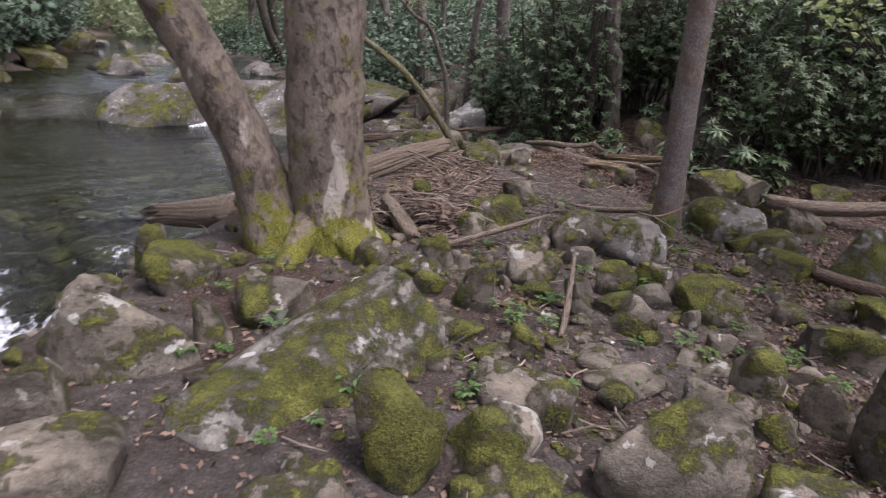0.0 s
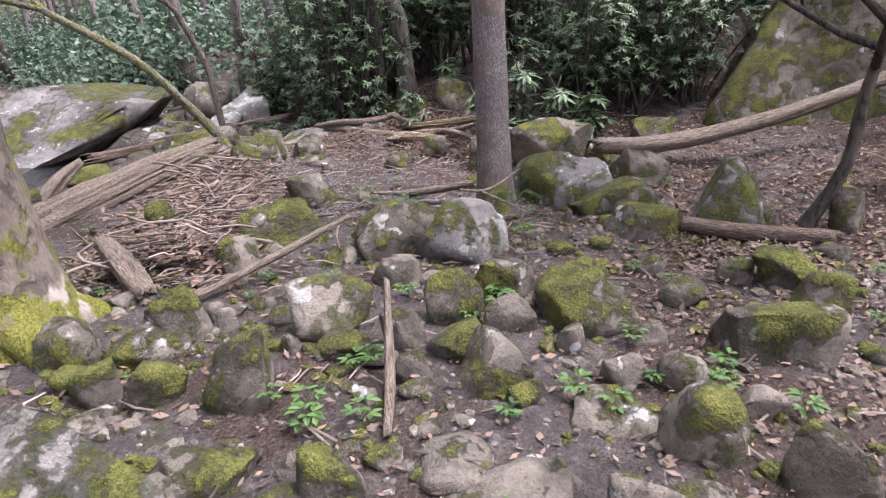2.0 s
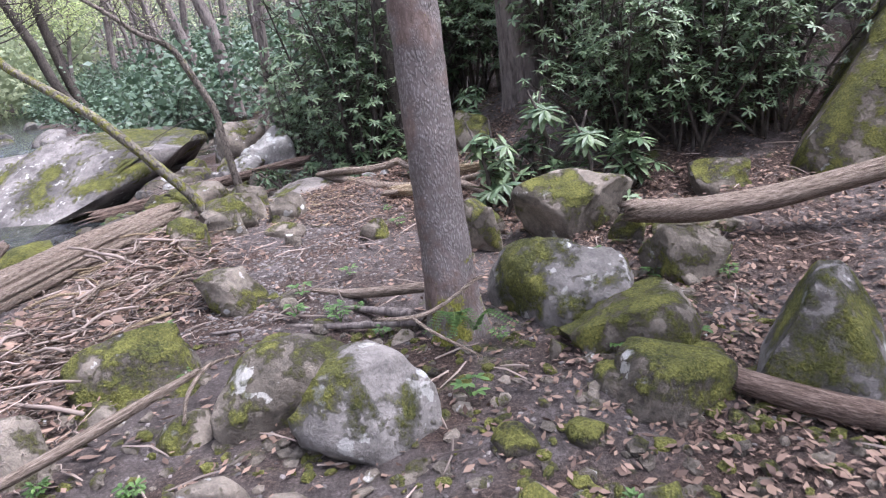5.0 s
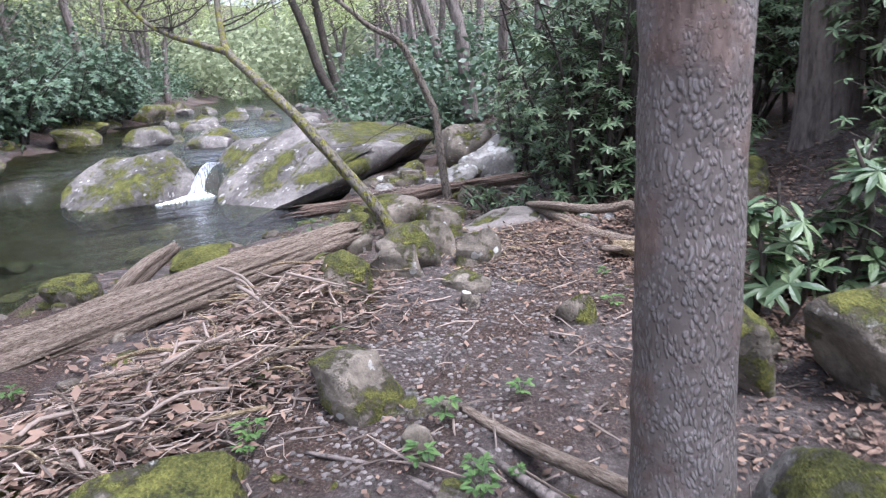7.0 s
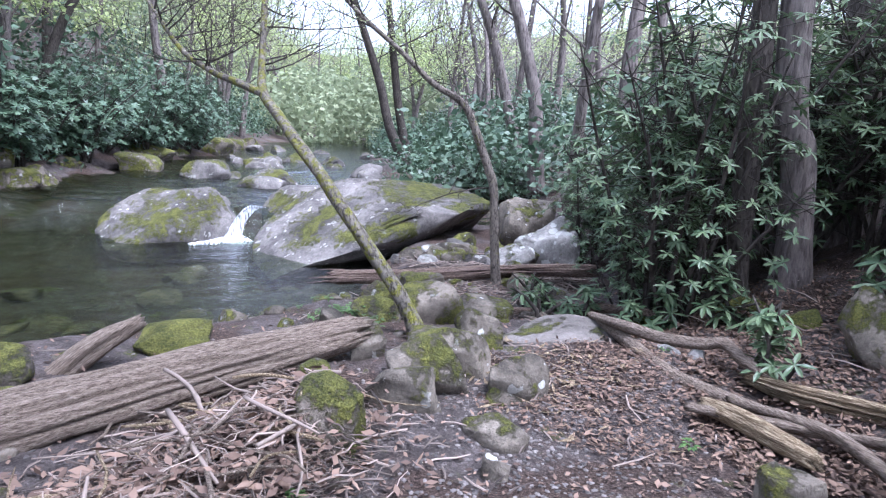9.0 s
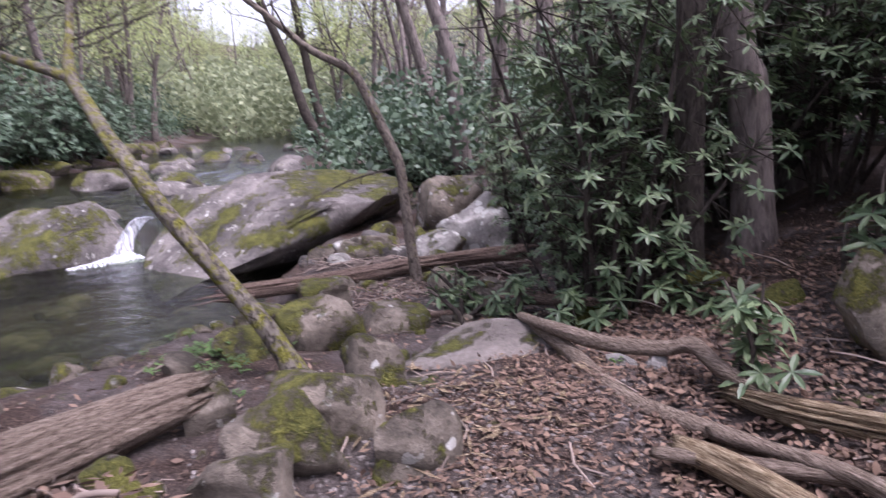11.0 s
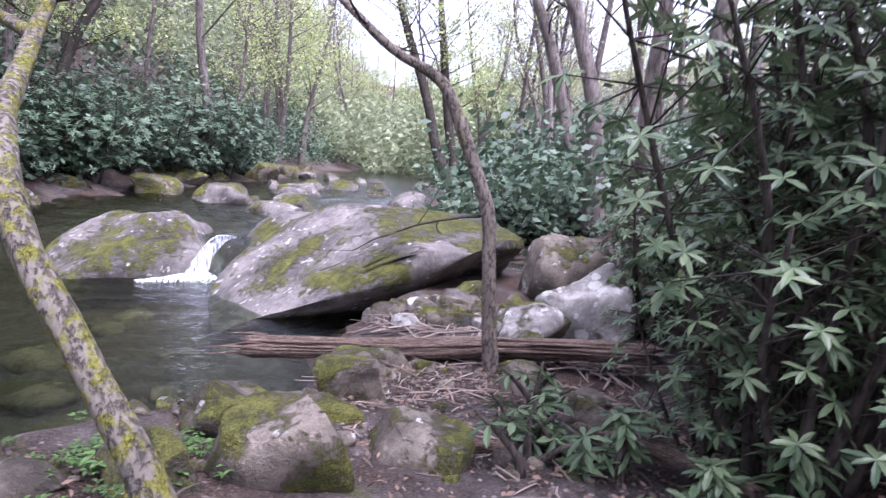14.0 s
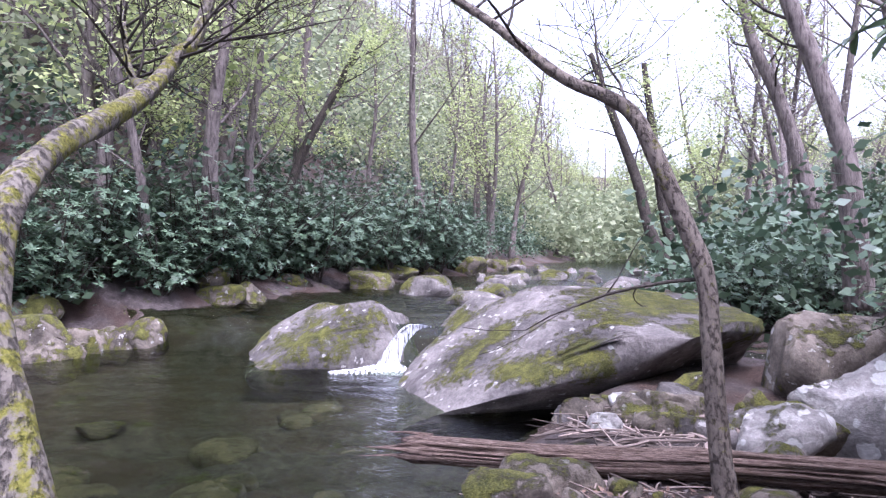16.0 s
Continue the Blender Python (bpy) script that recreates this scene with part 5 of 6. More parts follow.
GREEN, GREY = "tall slender forest tree with sparse young yellow-green leaves", "tall slender forest tree with bare grey budding twigs"
tree_kinds = [forest_tree(81, 15, SPRING, GREEN, 0.19, 1400), forest_tree(82, 18, TWIGGY, GREY, 0.12, 900), forest_tree(83, 13, SPRING, GREEN, 0.19, 1500), forest_tree(84, 17, TWIGGY, GREY, 0.11, 780), forest_tree(85, 11, SPRING, GREEN, 0.17, 1250)]
rnd = random.Random(123)
for i in range(165):
    yy = rnd.uniform(0, 1) ** 1.3 * 110 + 2
    xx = float(np.interp(yy, BANK_Y, BANK_L)) - 1.0 - rnd.uniform(0, 1) ** 1.4 * 46
    plant(tree_kinds[rnd.choice((0, 1, 1, 2, 3, 4))], xx, yy, rnd.uniform(0, 360), rnd.uniform(0.7, 1.25))
for i in range(78):
    yy = rnd.uniform(17, 80)
    xx = float(np.interp(yy, BANK_Y, BANK_R)) + 3.5 + rnd.uniform(0, 1) ** 1.3 * 40
    plant(tree_kinds[rnd.choice((1, 3, 3, 0, 2))], xx, yy, rnd.uniform(0, 360), rnd.uniform(0.6, 1.1))
for i in range(30):
    xx, yy = rnd.uniform(6, 34), rnd.uniform(2, 22)
    if xx < 9.5 and yy < 13:
        continue
    plant(tree_kinds[rnd.choice((1, 3, 0, 2))], xx, yy, rnd.uniform(0, 360), rnd.uniform(0.7, 1.1))


for i in range(34):
    yy = rnd.uniform(60, 110)
    xx = float(np.interp(yy, BANK_Y, BANK_R)) - 5 + rnd.uniform(-16, 16)
    if yy < 66 and -11 < xx - float(np.interp(yy, BANK_Y, BANK_R)) < 1:
        continue
    plant(tree_kinds[rnd.choice((0, 2, 4, 4))], xx, yy, rnd.uniform(0, 360), rnd.uniform(0.8, 1.1))
plain_tree("tree", [(-18.3, 15.5, -0.6, 0.26), (-18.15, 16.1, 2.6, 0.2), (-18.0, 16.5, 5.0, 0.17), (-17.9, 17.0, 9, 0.1)], BARK_FAR, "reddish brown tree on the mossy far bank", 12, 0.06, 8, 51, 0.12)
plain_tree("tree", [(-20.8, 17.7, 0.2, 0.3), (-20.6, 18.1, 3.9, 0.26), (-20.5, 18.5, 7, 0.22), (-20.4, 18.9, 12, 0.12)], BARK_FAR, "grey straight tree on the far slope", 12, 0.06, 8, 52, 0.12)
plain_tree("tree", [(-18.3, 18.6, 0.2, 0.2), (-18.1, 18.95, 2, 0.16), (-17.84, 19.55, 4.2, 0.14), (-17.4, 20.4, 6.2, 0.11), (-17.1, 21.2, 8.0, 0.06)], BARK_DARK, "dark crooked tree leaning over the far bank", 12, 0.1, 9, 53, 0.10)
plain_tree("tree", [(-16.7, 13.7, -0.4, 0.2), (-16.6, 14.2, 1.8, 0.14), (-16.5, 14.55, 3.4, 0.11), (-16.3, 15, 6, 0.06)], BARK_DARK, "crooked dark tree on the mossy far bank", 12, 0.1, 8, 54, 0.10)
plain_tree("tree", [(-10.6, 29.8, -0.2, 0.28), (-11.6, 29.25, 1.75, 0.2), (-12.1, 28.95, 3.8, 0.17), (-12.84, 28.55, 6.1, 0.14), (-13.5, 28.2, 8.2, 0.09)], BARK_DARK, "leaning dark tree on the upper bank", 12, 0.06, 8, 55, 0.10)
plain_tree("tree", [(-11.2, 30.6, -0.2, 0.24), (-11.8, 30.3, 2.4, 0.18), (-12.1, 30.1, 4.7, 0.16), (-12.5, 29.9, 8, 0.1)], BARK_DARK, "dark tree beside a leaning one on the upper bank", 12, 0.06, 8, 56, 0.10)
plain_tree("tree", [(-3.4, 22.1, 0.4, 0.24), (-3.6, 22.0, 2.75, 0.17), (-4.0, 21.86, 4.3, 0.15), (-4.6, 21.7, 6.4, 0.12), (-5, 21.6, 10, 0.06)], BARK_FAR, "tall brown tree on the wooded bank", 14, 0.06, 8, 57, 0.10)
plain_tree("tree", [(-5.0, 25.7, 1.0, 0.2), (-6.0, 25.4, 4.6, 0.15), (-6.7, 25.2, 6.6, 0.12), (-7.3, 25.0, 10, 0.06)], BARK_FAR, "slender leaning tree on the wooded bank", 12, 0.06, 8, 58, 0.10)


def undergrowth(name, n, seed, spot, leaf, mat, label, lift=1.0):
    """Far leaf clumps covering a slope, one mesh."""
    r = np.random.RandomState(seed)
    x, y = spot(r, n)
    z = land(x, y)
    tall = r.uniform(0.2, 1.0, n) ** 0.6 * (1.3 + 0.9 * np.sin(x * 0.9 + 2 * np.sin(y * 0.5)) + 0.5 * np.sin(y * 1.3))
    per = 8
    c = np.stack([x, y, z + lift * np.clip(tall, 0.1, None)], -1).repeat(per, 0) + r.normal(size=(n * per, 3)) * (0.4, 0.4, 0.3)
    a = r.normal(size=(n * per, 3)) * (1, 1, 0.6)
    a /= np.linalg.norm(a, axis=1)[:, None]
    s = np.cross(a, r.normal(size=(n * per, 3)))
    s /= np.linalg.norm(s, axis=1)[:, None]
    ln = leaf * 1.2 * r.uniform(0.6, 1.4, (n * per, 1))
    v = np.stack([c, c + a * ln * 0.5 + s * ln * 0.3, c + a * ln, c + a * ln * 0.5 - s * ln * 0.3], 1).reshape(-1, 3)
    me = bpy.data.meshes.new(name)
    me.from_pydata(v.tolist(), [], np.arange(len(v)).reshape(-1, 4).tolist())
    me.update()
    me.materials.append(mat)
    return tagged(new(name, me), label, "undergrowth", kind="stuff")


def left_slope(r, n):
    y = r.uniform(0, 1, n) ** 1.5 * 120 - 2
    return np.interp(y, BANK_Y, BANK_L) - 0.8 - r.uniform(0, 1, n) ** 1.5 * 40, y


def right_slope(r, n):
    y = 15.5 + r.uniform(0, 1, n) ** 1.4 * 90
    near = np.where(y < 19, np.interp(y, EDGE_Y, EDGE_X) + 0.3, np.interp(y, BANK_Y, BANK_R) + 1.0)
    return near + r.uniform(0, 1, n) ** 1.3 * 34, y


def right_wood(r, n):
    y = r.uniform(-2, 17, n)
    return np.maximum(np.interp(y, EDGE_Y, EDGE_X) + 5.5, 5.5) + r.uniform(0, 1, n) ** 1.2 * 28, y


def left_canopy(r, n):
    x, y = left_slope(r, n)
    return x - 2, y


def right_hill(r, n):
    y = 26 + r.uniform(0, 1, n) * 130
    return np.interp(y, BANK_Y, BANK_R) + 14 + r.uniform(0, 1, n) * 110, y


def left_hill(r, n):
    y = 8 + r.uniform(0, 1, n) ** 1.2 * 120
    return np.interp(y, BANK_Y, BANK_L) - 5 - r.uniform(0, 1, n) ** 1.2 * 46, y


def valley_end(r, n):
    y = r.uniform(50, 130, n)
    return np.interp(y, BANK_Y, BANK_R) + r.uniform(-16, 8, n), y


undergrowth("far_woods", 5000, 4, valley_end, 0.45, WOODS, "pale green spring thicket closing the valley upstream", 3.0)
undergrowth("far_woods", 9000, 5, right_hill, 0.24, WOODS, "pale green spring woods on the wooded slope", 2.6)
undergrowth("far_woods", 15000, 6, left_hill, 0.27, WOODS, "pale green spring crowns of the far slope", 4.2)
undergrowth("far_undergrowth", 16000, 1, left_slope, 0.17, RHODO_FAR, "dark evergreen undergrowth on the far slope", 1.6)
undergrowth("far_undergrowth", 14000, 2, right_slope, 0.15, RHODO_FAR, "dark evergreen undergrowth along the wooded bank")
undergrowth("far_undergrowth", 7000, 3, right_wood, 0.2, RHODO_FAR, "dark evergreen undergrowth under the trees")


# ---- small growth and litter ----
def scatter(name, n, seed, where, make, mat, label, category):
    g, rnd = Geo(), random.Random(seed)
    for _ in range(n):
        x, y = where(rnd)
        make(g, rnd, x, y, float(land(x, y)))
    return thing(name, g, mat, label, category, kind="stuff", smooth=False)


def bank_spot(rnd):
    y = rnd.uniform(1.0, 14)
    return rnd.uniform(float(np.interp(y, BANK_Y, BANK_R)) + 0.6, 5.0), y


def litter_spot(rnd):
    y = rnd.uniform(2.0, 14)
    c = float(np.interp(y, [0, 6, 8, 10, 12, 14], [2.6, 2.8, 2.3, 1.8, 1.2, 0.6]))
    return rnd.gauss(c, 0.75), y


def dead_leaf(g, rnd, x, y, z):
    w = Vector((rnd.gauss(0, 1), rnd.gauss(0, 1), rnd.gauss(0, 0.35))).normalized()
    s = w.cross(Vector((rnd.gauss(0, 0.4), rnd.gauss(0, 0.4), 1))).normalized()
    k = rnd.uniform(0.02, 0.065)
    g.flat_leaf(Vector((x, y, z + rnd.uniform(0.005, 0.03))), w, s, k, k * rnd.uniform(0.3, 0.6))


def oak_leaf(g, rnd, x, y, z):
    w = Vector((rnd.gauss(0, 1), rnd.gauss(0, 1), rnd.gauss(0, 0.25))).normalized()
    k = rnd.uniform(0.022, 0.06)
    g.leaf(Vector((x, y, z + rnd.uniform(0.01, 0.05))), w, Vector((rnd.gauss(0, 0.35), rnd.gauss(0, 0.35), 1)), k, k * rnd.uniform(0.4, 0.65), rnd.uniform(-0.3, 0.5))


def flake_low(g, rnd, x, y, z):
    a, ln = rnd.uniform(0, 6.28), 0.012 + 0.06 * rnd.random() ** 2
    w = Vector((math.cos(a), math.sin(a), rnd.uniform(-0.2, 0.25))).normalized()
    side = w.cross(Vector((rnd.gauss(0, 0.4), rnd.gauss(0, 0.4), 1))).normalized()
    g.flat_leaf(Vector((x, y, z + rnd.uniform(0.006, 0.035))), w, side, ln, ln * rnd.uniform(0.15, 0.5))


def right_litter(rnd):
    y = rnd.uniform(8.4, 13.2)
    return float(np.interp(y, [8, 9, 10, 11, 12, 13.5], [2.0, 1.5, 1.0, 0.8, 0.6, 0.2])) + abs(rnd.gauss(0, 1.1)), y


def gap_spot(rnd):
    t = rnd.random()
    return -3.3 + 2.6 * t, 14.3 + rnd.random() * 1.3 + 0.3 * t


def driftwood(g, rnd, x, y, z):
    a, ln, r = rnd.uniform(0, 6.28), rnd.uniform(0.15, 0.8), rnd.choice((0.004, 0.007, 0.012))
    d = Vector((math.cos(a), math.sin(a), rnd.uniform(-0.05, 0.25))) * ln
    p = Vector((x, y, z + 0.03))
    b = Vector((rnd.uniform(-1, 1), rnd.uniform(-1, 1), 0.3)) * ln * 0.1
    g.tube([p - d * 0.5, p + b, p + d * 0.5], [r, r, r * 0.5], 5, cap=False)


def pebble(g, rnd, x, y, z):
    v, f = BALLS[1]
    s, a = rnd.uniform(0.006, 0.022), rnd.uniform(0, 6.28)
    i = len(g.v)
    for p in v:
        g.v.append(Vector((x + s * (p[0] * math.cos(a) - p[1] * 0.7 * math.sin(a)), y + s * (p[0] * math.sin(a) + p[1] * 0.7 * math.cos(a)), z + s * 0.5 * p[2])))
    g.f += [tuple(i + q for q in t) for t in f]


def twig(g, rnd, x, y, z):
    a, ln = rnd.uniform(0, 6.28), rnd.uniform(0.08, 0.35)
    d = Vector((math.cos(a), math.sin(a), rnd.uniform(-0.1, 0.15))) * ln
    p = Vector((x, y, z + 0.02))
    mid = p + d * 0.5 + Vector((rnd.uniform(-1, 1), rnd.uniform(-1, 1), 0.3)) * ln * 0.12
    g.tube([p, mid, p + d], [0.005, 0.006, 0.003], 4, cap=False)


scatter("dead_leaves", 14000, 1, litter_spot, dead_leaf, LITTER, "brown dead leaves scattered over the earth", "leaf litter")
scatter("dead_leaves", 9000, 2, bank_spot, dead_leaf, LITTER, "brown dead leaves and bark flakes between the stones", "leaf litter")
scatter("grit", 5200, 3, bank_spot, pebble, GRIT, "small grit and pebbles on the trodden earth", "gravel")
scatter("dead_leaves", 8000, 21, right_litter, oak_leaf, LITTER_RED, "broad reddish brown oak leaves lying under the shrubs", "leaf litter")
scatter("dead_leaves", 8000, 23, lambda r: (r.uniform(2.2, 7.5), r.uniform(4.5, 9.5)), oak_leaf, LITTER, "brown dead leaves covering the slope below the mossy boulder", "leaf litter")
def rubble_spot(rnd):
    y = rnd.uniform(2.2, 6.8)
    return rnd.uniform(-1.9, 3.2), y


def crumb(g, rnd, x, y, z):
    """An angular stone fragment half sunk in the earth."""
    v, f = BALLS[1]
    s = rnd.uniform(0.015, 0.05)
    i, turn = len(g.v), Matrix.Rotation(rnd.uniform(0, 6.28), 3, "Z") @ Matrix.Rotation(rnd.uniform(-0.5, 0.5), 3, "X")
    sx, sy, sz = s * rnd.uniform(0.8, 1.3), s * rnd.uniform(0.6, 1.0), s * rnd.uniform(0.4, 0.8)
    for p in v:
        q = 1 + 0.25 * rnd.uniform(-1, 1)
        g.v.append(Vector((x, y, z + 0.1 * s)) + turn @ Vector((p[0] * sx * q, p[1] * sy * q, p[2] * sz * q)))
    g.f += [tuple(i + q for q in t) for t in f]


scatter("rubble", 1500, 41, rubble_spot, crumb, STONES[0], "small broken stones half sunk in the earth between the rocks", "rubble")
scatter("rubble", 700, 42, rubble_spot, crumb, STONES[3], "small mossy stones half sunk in the earth between the rocks", "rubble")
scatter("bark_scraps", 2600, 43, rubble_spot, flake_low, LITTER, "brown bark and wood scraps lying between the stones", "leaf litter")
scatter("bark_scraps", 4500, 44, lambda r: (r.gauss(0.5, 0.4), r.uniform(9.5, 11.2)), flake_low, LITTER_RED, "red brown bark scraps and leaf bits on the trodden path", "leaf litter")
scatter("driftwood_debris", 420, 22, gap_spot, driftwood, STICK, "dry sticks washed in between the flat log and the boulder", "debris")
scatter("twigs", 600, 4, bank_spot, twig, STICK, "dry twigs strewn over the bank", "twigs")


def pile_spot(rnd):
    t = rnd.random()
    return -1.05 + 0.05 * t + rnd.gauss(0, 0.30), 5.6 + 3.4 * t + rnd.gauss(0, 0.2)


def heap(x, y):
    t = (y - 5.6) / 3.6
    return 0.28 * math.exp(-((x + 0.95) / 0.45) ** 2) * (1 if 0 < t < 1 else 0.2)


def flake(g, rnd, x, y, z):
    a, ln = rnd.uniform(0, 6.28), rnd.uniform(0.025, 0.11)
    w = Vector((math.cos(a), math.sin(a), rnd.uniform(-0.35, 0.35))).normalized()
    side = w.cross(Vector((rnd.gauss(0, 0.6), rnd.gauss(0, 0.6), 1))).normalized()
    g.flat_leaf(Vector((x, y, z + rnd.uniform(0.3, 1.0) * heap(x, y) + 0.02)), w, side, ln, ln * rnd.uniform(0.2, 0.5))


def debris(g, rnd, x, y, z):
    a, ln = rnd.uniform(0, 6.28), rnd.uniform(0.06, 0.32)
    if rnd.random() < 0.12:
        a = rnd.gauss(0.4, 0.6) + (3.14 if rnd.random() < 0.5 else 0)
    d = Vector((math.cos(a), math.sin(a), rnd.uniform(-0.12, 0.12))) * ln
    p = Vector((x, y, z + rnd.uniform(0.0, 1.0) * heap(x, y) + 0.015))
    mid = p + d * 0.5 + Vector((rnd.uniform(-1, 1), rnd.uniform(-1, 1), 0.3)) * ln * 0.08
    r = rnd.choice((0.0016, 0.0022, 0.003, 0.0055))
    kink = Vector((rnd.uniform(-1, 1), rnd.uniform(-1, 1), rnd.uniform(-0.3, 0.6))) * ln * 0.14
    g.tube([p - d * 0.5, p - d * 0.15 + kink, p + d * 0.2 - kink * 0.6, p + d * 0.5], [r, r * 1.1, r, r * 0.5], 4, cap=False)


scatter("bark_flakes", 6500, 24, pile_spot, flake, LITTER, "red brown bark flakes and wood scraps in the stick heap", "debris")
scatter("driftwood_debris", 2900, 5, pile_spot, debris, STICK, "tangled heap of dry sticks and bark washed against the log", "debris")
scatter("dead_leaves", 5200, 6, pile_spot, dead_leaf, LITTER, "brown bark flakes and leaves caught in the stick heap", "leaf litter")

rnd = random.Random(8)
for i in range(135):
    t = rnd.random()
    x, y = pile_spot(rnd)
    z = float(land(x, y)) + heap(x, y) * rnd.uniform(0.6, 1.1) + 0.03
    ln, a, r = rnd.uniform(0.2, 0.55) if i % 5 else rnd.uniform(0.6, 0.95), rnd.uniform(0, 6.28), rnd.uniform(0.004, 0.013)
    d = Vector((math.cos(a), math.sin(a), rnd.uniform(-0.3, 0.3))) * ln / 2
    c = Vector((x, y, z))
    b = Vector((rnd.uniform(-1, 1), rnd.uniform(-1, 1), 0.4)) * ln * 0.07
    g = Geo()
    pts, rad = bent([(*(c - d), r), (*(c - d * 0.4 + b), r * 1.1), (*(c + d * 0.3 - b * 0.8), r * 0.9), (*(c + d), r * 0.5)], 0.08)
    g.tube(pts, rad, 7, 0.15, i)
    thing("stick", g, rnd.choice((STICK, LOG, LOG, LOG_YELLOW)), "bare dry stick lying on the debris heap", "stick", "sticks of the heap")


def herb(seed, n, leaf, tall):
    rnd = random.Random(seed)
    g = Geo()
    for k in range(n):
        a = 6.283 * k / n + rnd.uniform(-0.4, 0.4)
        h = tall * rnd.uniform(0.3, 1)
        top = Vector((math.cos(a) * tall * 0.5, math.sin(a) * tall * 0.5, h))
        g.tube([Vector((0, 0, -0.02)), top * 0.6, top], [0.003, 0.002, 0.002], 3, cap=False)
        for j in range(3):
            b = a + (j - 1) * 0.9
            w = Vector((math.cos(b), math.sin(b), rnd.uniform(-0.2, 0.4))).normalized()
            g.leaf(top, w, Vector((0, 0, 1)), leaf * rnd.uniform(0.7, 1.2), leaf * 0.45)
    return g


herbs = [herb(1, 6, 0.07, 0.08), herb(2, 8, 0.06, 0.10), herb(3, 5, 0.09, 0.12), herb(4, 10, 0.05, 0.07)]
rnd = random.Random(15)
spots = [(-0.35, 2.75), (-0.3, 3.0), (-1.55, 3.3), (-1.7, 2.9), (-1.0, 2.3), (-1.15, 2.1), (0.15, 2.95), (0.55, 3.15), (0.65, 3.6), (0.45, 4.9), (0.85, 5.6), (1.35, 3.75), (1.75, 3.35), (-0.1, 3.9), (0.1, 3.75), (-0.9, 4.4), (2.2, 5.9), (2.4, 5.8), (0.7, 6.95),
         (0.85, 7.0), (0.75, 7.6), (1.0, 6.6), (1.1, 9.0), (-1.3, 10.3), (-1.5, 10.6), (-1.7, 10.5), (-1.9, 10.9), (-2.1, 10.7), (-1.6, 11.0), (-1.8, 11.3), (-2.0, 10.4), (0.75, 10.9), (1.0, 9.7), (3.1, 6.7), (-1.2, 8.9), (-0.6, 8.3), (-0.35, 6.9)]
for i in range(46):
    spots.append((rnd.gauss(-1.95, 0.22), rnd.gauss(11.05, 0.3)))
for i in range(70):
    spots.append((rnd.uniform(-2.2, 3.3), rnd.uniform(1.8, 7.5)))
green = Geo()
for i, (x, y) in enumerate(spots):
    h = herbs[i % 4]
    m = pose(x, y, float(land(x, y)) + 0.03, 0, 0, rnd.uniform(0, 360)) @ Matrix.Scale(rnd.uniform(0.3, 0.5) if 37 <= i < 83 else rnd.uniform(0.45, 0.8), 4)
    i0 = len(green.v)
    green.v += [m @ Vector(p) for p in h.v]
    green.f += [tuple(i0 + q for q in t) for t in h.f]
thing("herbs", green, HERB, "small fresh green woodland plants between the stones", "plants", kind="stuff", smooth=False)


def path_spot(rnd):
    y = rnd.uniform(6.8, 10.8)
    return rnd.gauss(0.15, 0.5), y


def chip(g, rnd, x, y, z):
    a, ln = rnd.uniform(0, 6.28), rnd.uniform(0.03, 0.16)
    w = Vector((math.cos(a), math.sin(a), rnd.uniform(-0.15, 0.2)))
    side = w.cross(Vector((rnd.uniform(-0.5, 0.5), rnd.uniform(-0.5, 0.5), 1))).normalized()
    g.flat_leaf(Vector((x, y, z + 0.025)), w, side, ln, ln * rnd.uniform(0.12, 0.3))


def shore_spot(rnd):
    t = rnd.random()
    return -2.5 + 2.3 * t + rnd.gauss(0, 0.15), rnd.uniform(12.0, 14.2) + 0.3 * t


def chip_spot(rnd):
    return rnd.gauss(0.05, 0.35), rnd.gauss(10.35, 0.35)


scatter("grit", 3200, 12, path_spot, pebble, GRIT, "fine grit and pebbles on the bare path", "gravel")
scatter("twigs", 40, 13, path_spot, twig, STICK, "dry twigs strewn over the bare path", "twigs")
scatter("grit", 1500, 31, shore_spot, pebble, GRIT, "grit and pebbles on the bare shore beside the flat log", "gravel")
scatter("twigs", 240, 32, shore_spot, twig, STICK, "dry twigs strewn over the shore beside the flat log", "twigs")
scatter("dead_leaves", 1400, 33, shore_spot, dead_leaf, LITTER, "brown dead leaves strewn over the shore beside the flat log", "leaf litter")
for i in range(34):
    k = random.Random(3300 + i)
    xx, yy = shore_spot(k)
    s = k.uniform(0.06, 0.2)
    rock(xx, yy, float(land(xx, yy)), s, s * 0.75, s * 0.4, k.uniform(0, 180), 0.1, level=2, label="small rounded grey stone lying on the bare shore", group="stones of the shore")
scatter("wood_chips", 240, 14, chip_spot, chip, LOG_YELLOW, "pale splintered wood chips strewn on the path", "wood chips")
rock(0.2, 7.55, 0.0, 0.13, 0.24, 0.035, 12, 0.0, PALE, tilt=(2, 3), level=3, facets=3, square=0.35, rough=0.03, name="slate", label="thin flat pale slate lying on the path")
rock(0.36, 7.42, -0.01, 0.24, 0.12, 0.07, 20, 0.0, level=3, label="smooth pale oblong stone lying on the path")
rock(0.62, 10.2, 0.0, 0.18, 0.10, 0.03, 30, 0.0, WHITE, level=3, rough=0.05, label="flat white stone chip lying on the path")
rock(0.78, 10.92, 0.2, 0.16, 0.08, 0.05, 10, 0.0, WHITE, level=3, label="white stone beside the forked branch")
rock(0.95, 10.9, 0.2, 0.14, 0.08, 0.06, 15, 0.0, WHITE, level=3, label="white stone beside the forked branch")
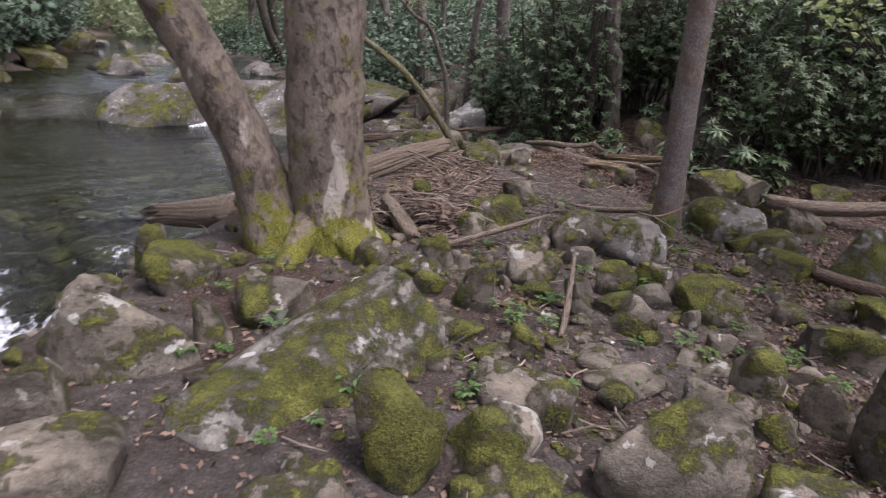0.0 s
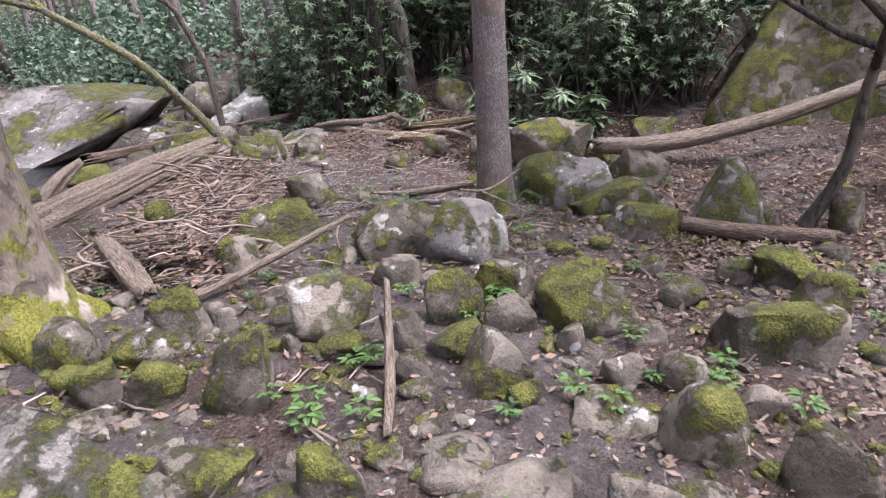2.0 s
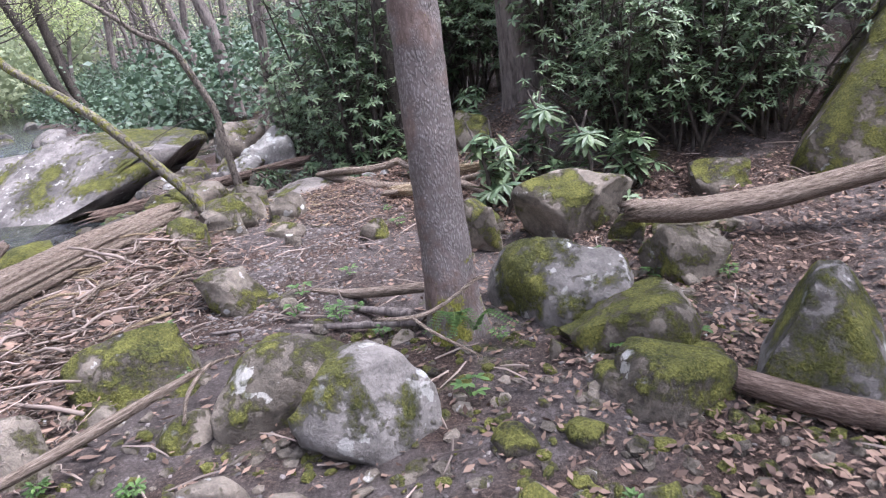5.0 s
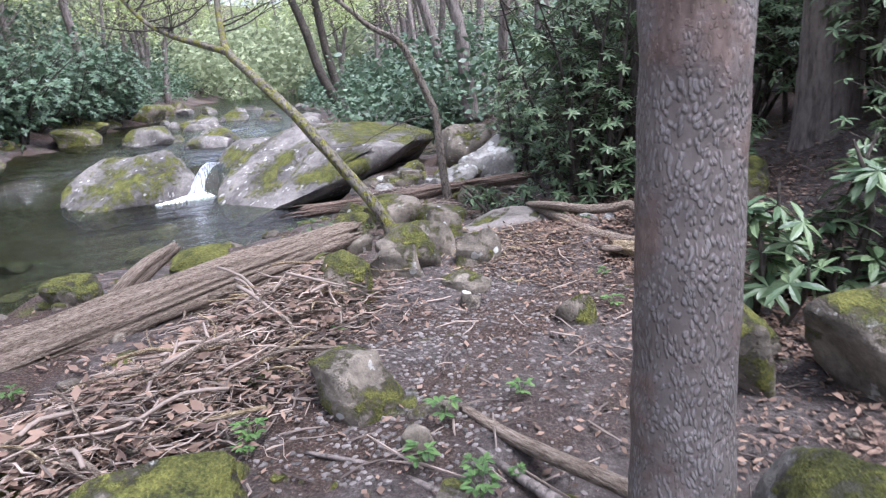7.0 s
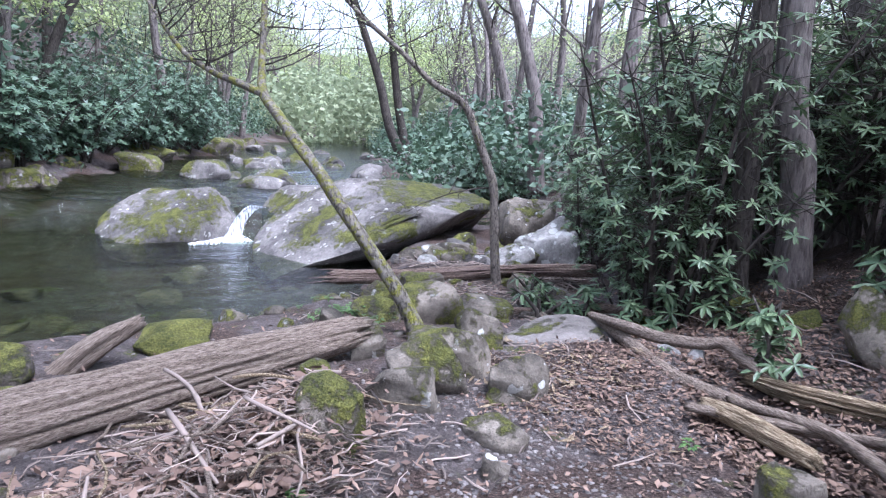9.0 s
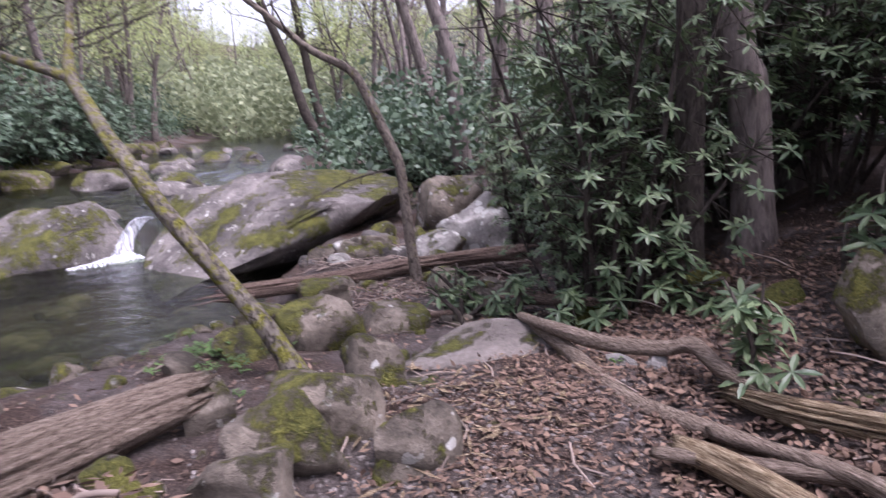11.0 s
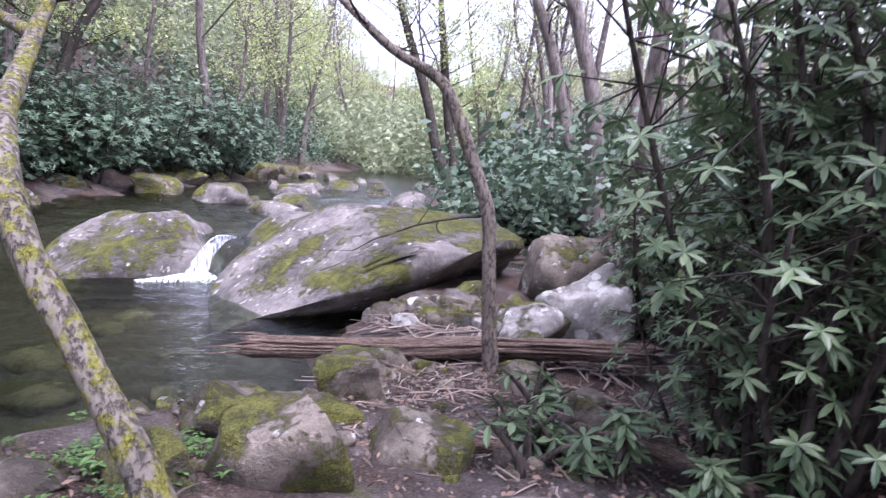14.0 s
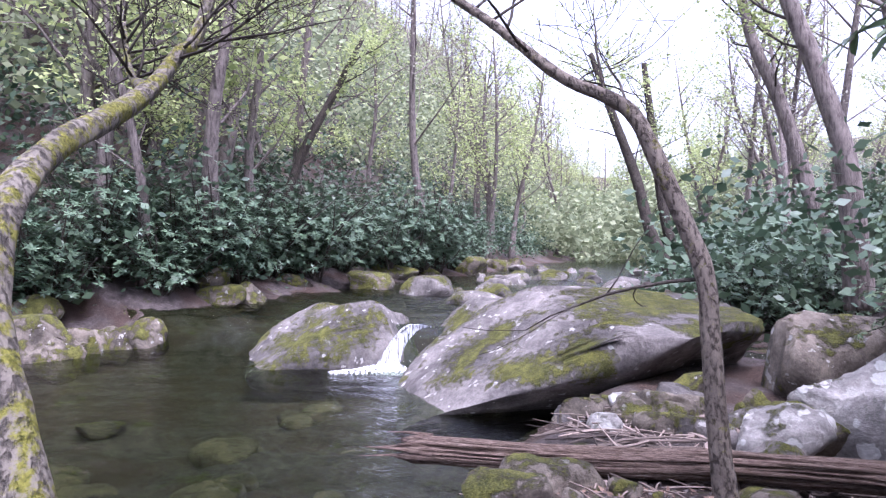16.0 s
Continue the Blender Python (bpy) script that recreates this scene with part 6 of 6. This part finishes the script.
log("branch", [(-0.9, 8.66, -0.02, 0.008), (-0.84, 8.62, 0.2, 0.009), (-0.8, 8.6, 0.36, 0.006)], LOG_YELLOW, "thin pale stick standing in the debris heap", 8, 0.1, 0.05, 1.4, "branch")
log("branch", [(-0.95, 7.5, 0.10, 0.012), (-1.15, 7.1, 0.16, 0.014), (-1.1, 6.7, 0.12, 0.012), (-1.25, 6.3, 0.14, 0.009)], LOG, "wavy bleached branch lying on the debris heap", 10, 0.1, 0.05, 2.4, "branch")
log("branch", [(-0.75, 6.85, 0.10, 0.014), (-0.35, 7.1, 0.13, 0.012)], LOG_YELLOW, "short pale stick leaning over the debris", 8, 0.1, 0.05, 3.4, "branch")
log("root", [(0.1, 7.35, -0.01, 0.012), (0.5, 7.25, 0.0, 0.016), (0.85, 7.0, 0.02, 0.02), (1.2, 6.7, 0.06, 0.035)], BARK_FAR, "dark tree root crossing the path", 10, 0.15, 0.08, 4.4, "root")
log("root", [(-0.1, 7.0, -0.01, 0.01), (0.3, 6.95, 0.0, 0.014), (0.8, 6.75, 0.02, 0.02), (1.25, 6.6, 0.06, 0.035)], BARK_FAR, "dark tree root crossing the path", 10, 0.15, 0.08, 5.4, "root")


log("branch", [(1.02, 6.02, 0.34, 0.010), (1.2, 6.08, 0.30, 0.012), (1.34, 6.12, 0.32, 0.011), (1.55, 6.2, 0.42, 0.008)], LOG, "thin pale forked stick leaning at the mossy tree foot", 8, 0.1, 0.05, 5.9, "branch")
log("branch", [(1.2, 6.08, 0.30, 0.009), (1.3, 5.95, 0.26, 0.008), (1.5, 5.85, 0.16, 0.006)], LOG, "thin pale twig leaning at the mossy tree foot", 8, 0.1, 0.05, 6.4, "branch")
log("branch", [(0.12, 5.82, 0.04, 0.010), (0.1, 5.98, 0.1, 0.012), (0.16, 6.15, 0.16, 0.010), (0.3, 6.3, 0.14, 0.006)], LOG, "thin curved pale stick lying beside a mossy rock", 8, 0.1, 0.05, 7.2, "branch")


def fern(x, y, seed):
    rnd = random.Random(seed)
    ob = tagged(new("fern"), "small green fern growing from the mossy tree foot", "fern", "ferns")
    for k in range(5):
        g = Geo()
        a = rnd.uniform(-2.6, -0.6)
        d = Vector((math.cos(a), math.sin(a), 0))
        pts, rad = bent([(0, 0, 0, 0.003), (*(d * 0.09 + Vector((0, 0, 0.12))), 0.002), (*(d * 0.24 + Vector((0, 0, 0.06))), 0.001)], 0.015)
        g.tube(pts, rad, 3, cap=False)
        side = Vector((-d.y, d.x, 0))
        for i, p in enumerate(pts[2:], 2):
            ln = 0.045 * (1 - i / len(pts)) + 0.008
            for s in (-1, 1):
                g.flat_leaf(p, (side * s + d * 0.3).normalized(), d, ln, 0.012)
        part("frond", g, HERB, ob, smooth=False)
    ob.matrix_world = pose(x, y, float(land(x, y)) + 0.1, 0, 0, rnd.uniform(-30, 30))


fern(1.42, 6.28, 1)
fern(1.5, 6.22, 2)
fern(4.2, 5.2, 3)
fern(4.35, 5.15, 4)
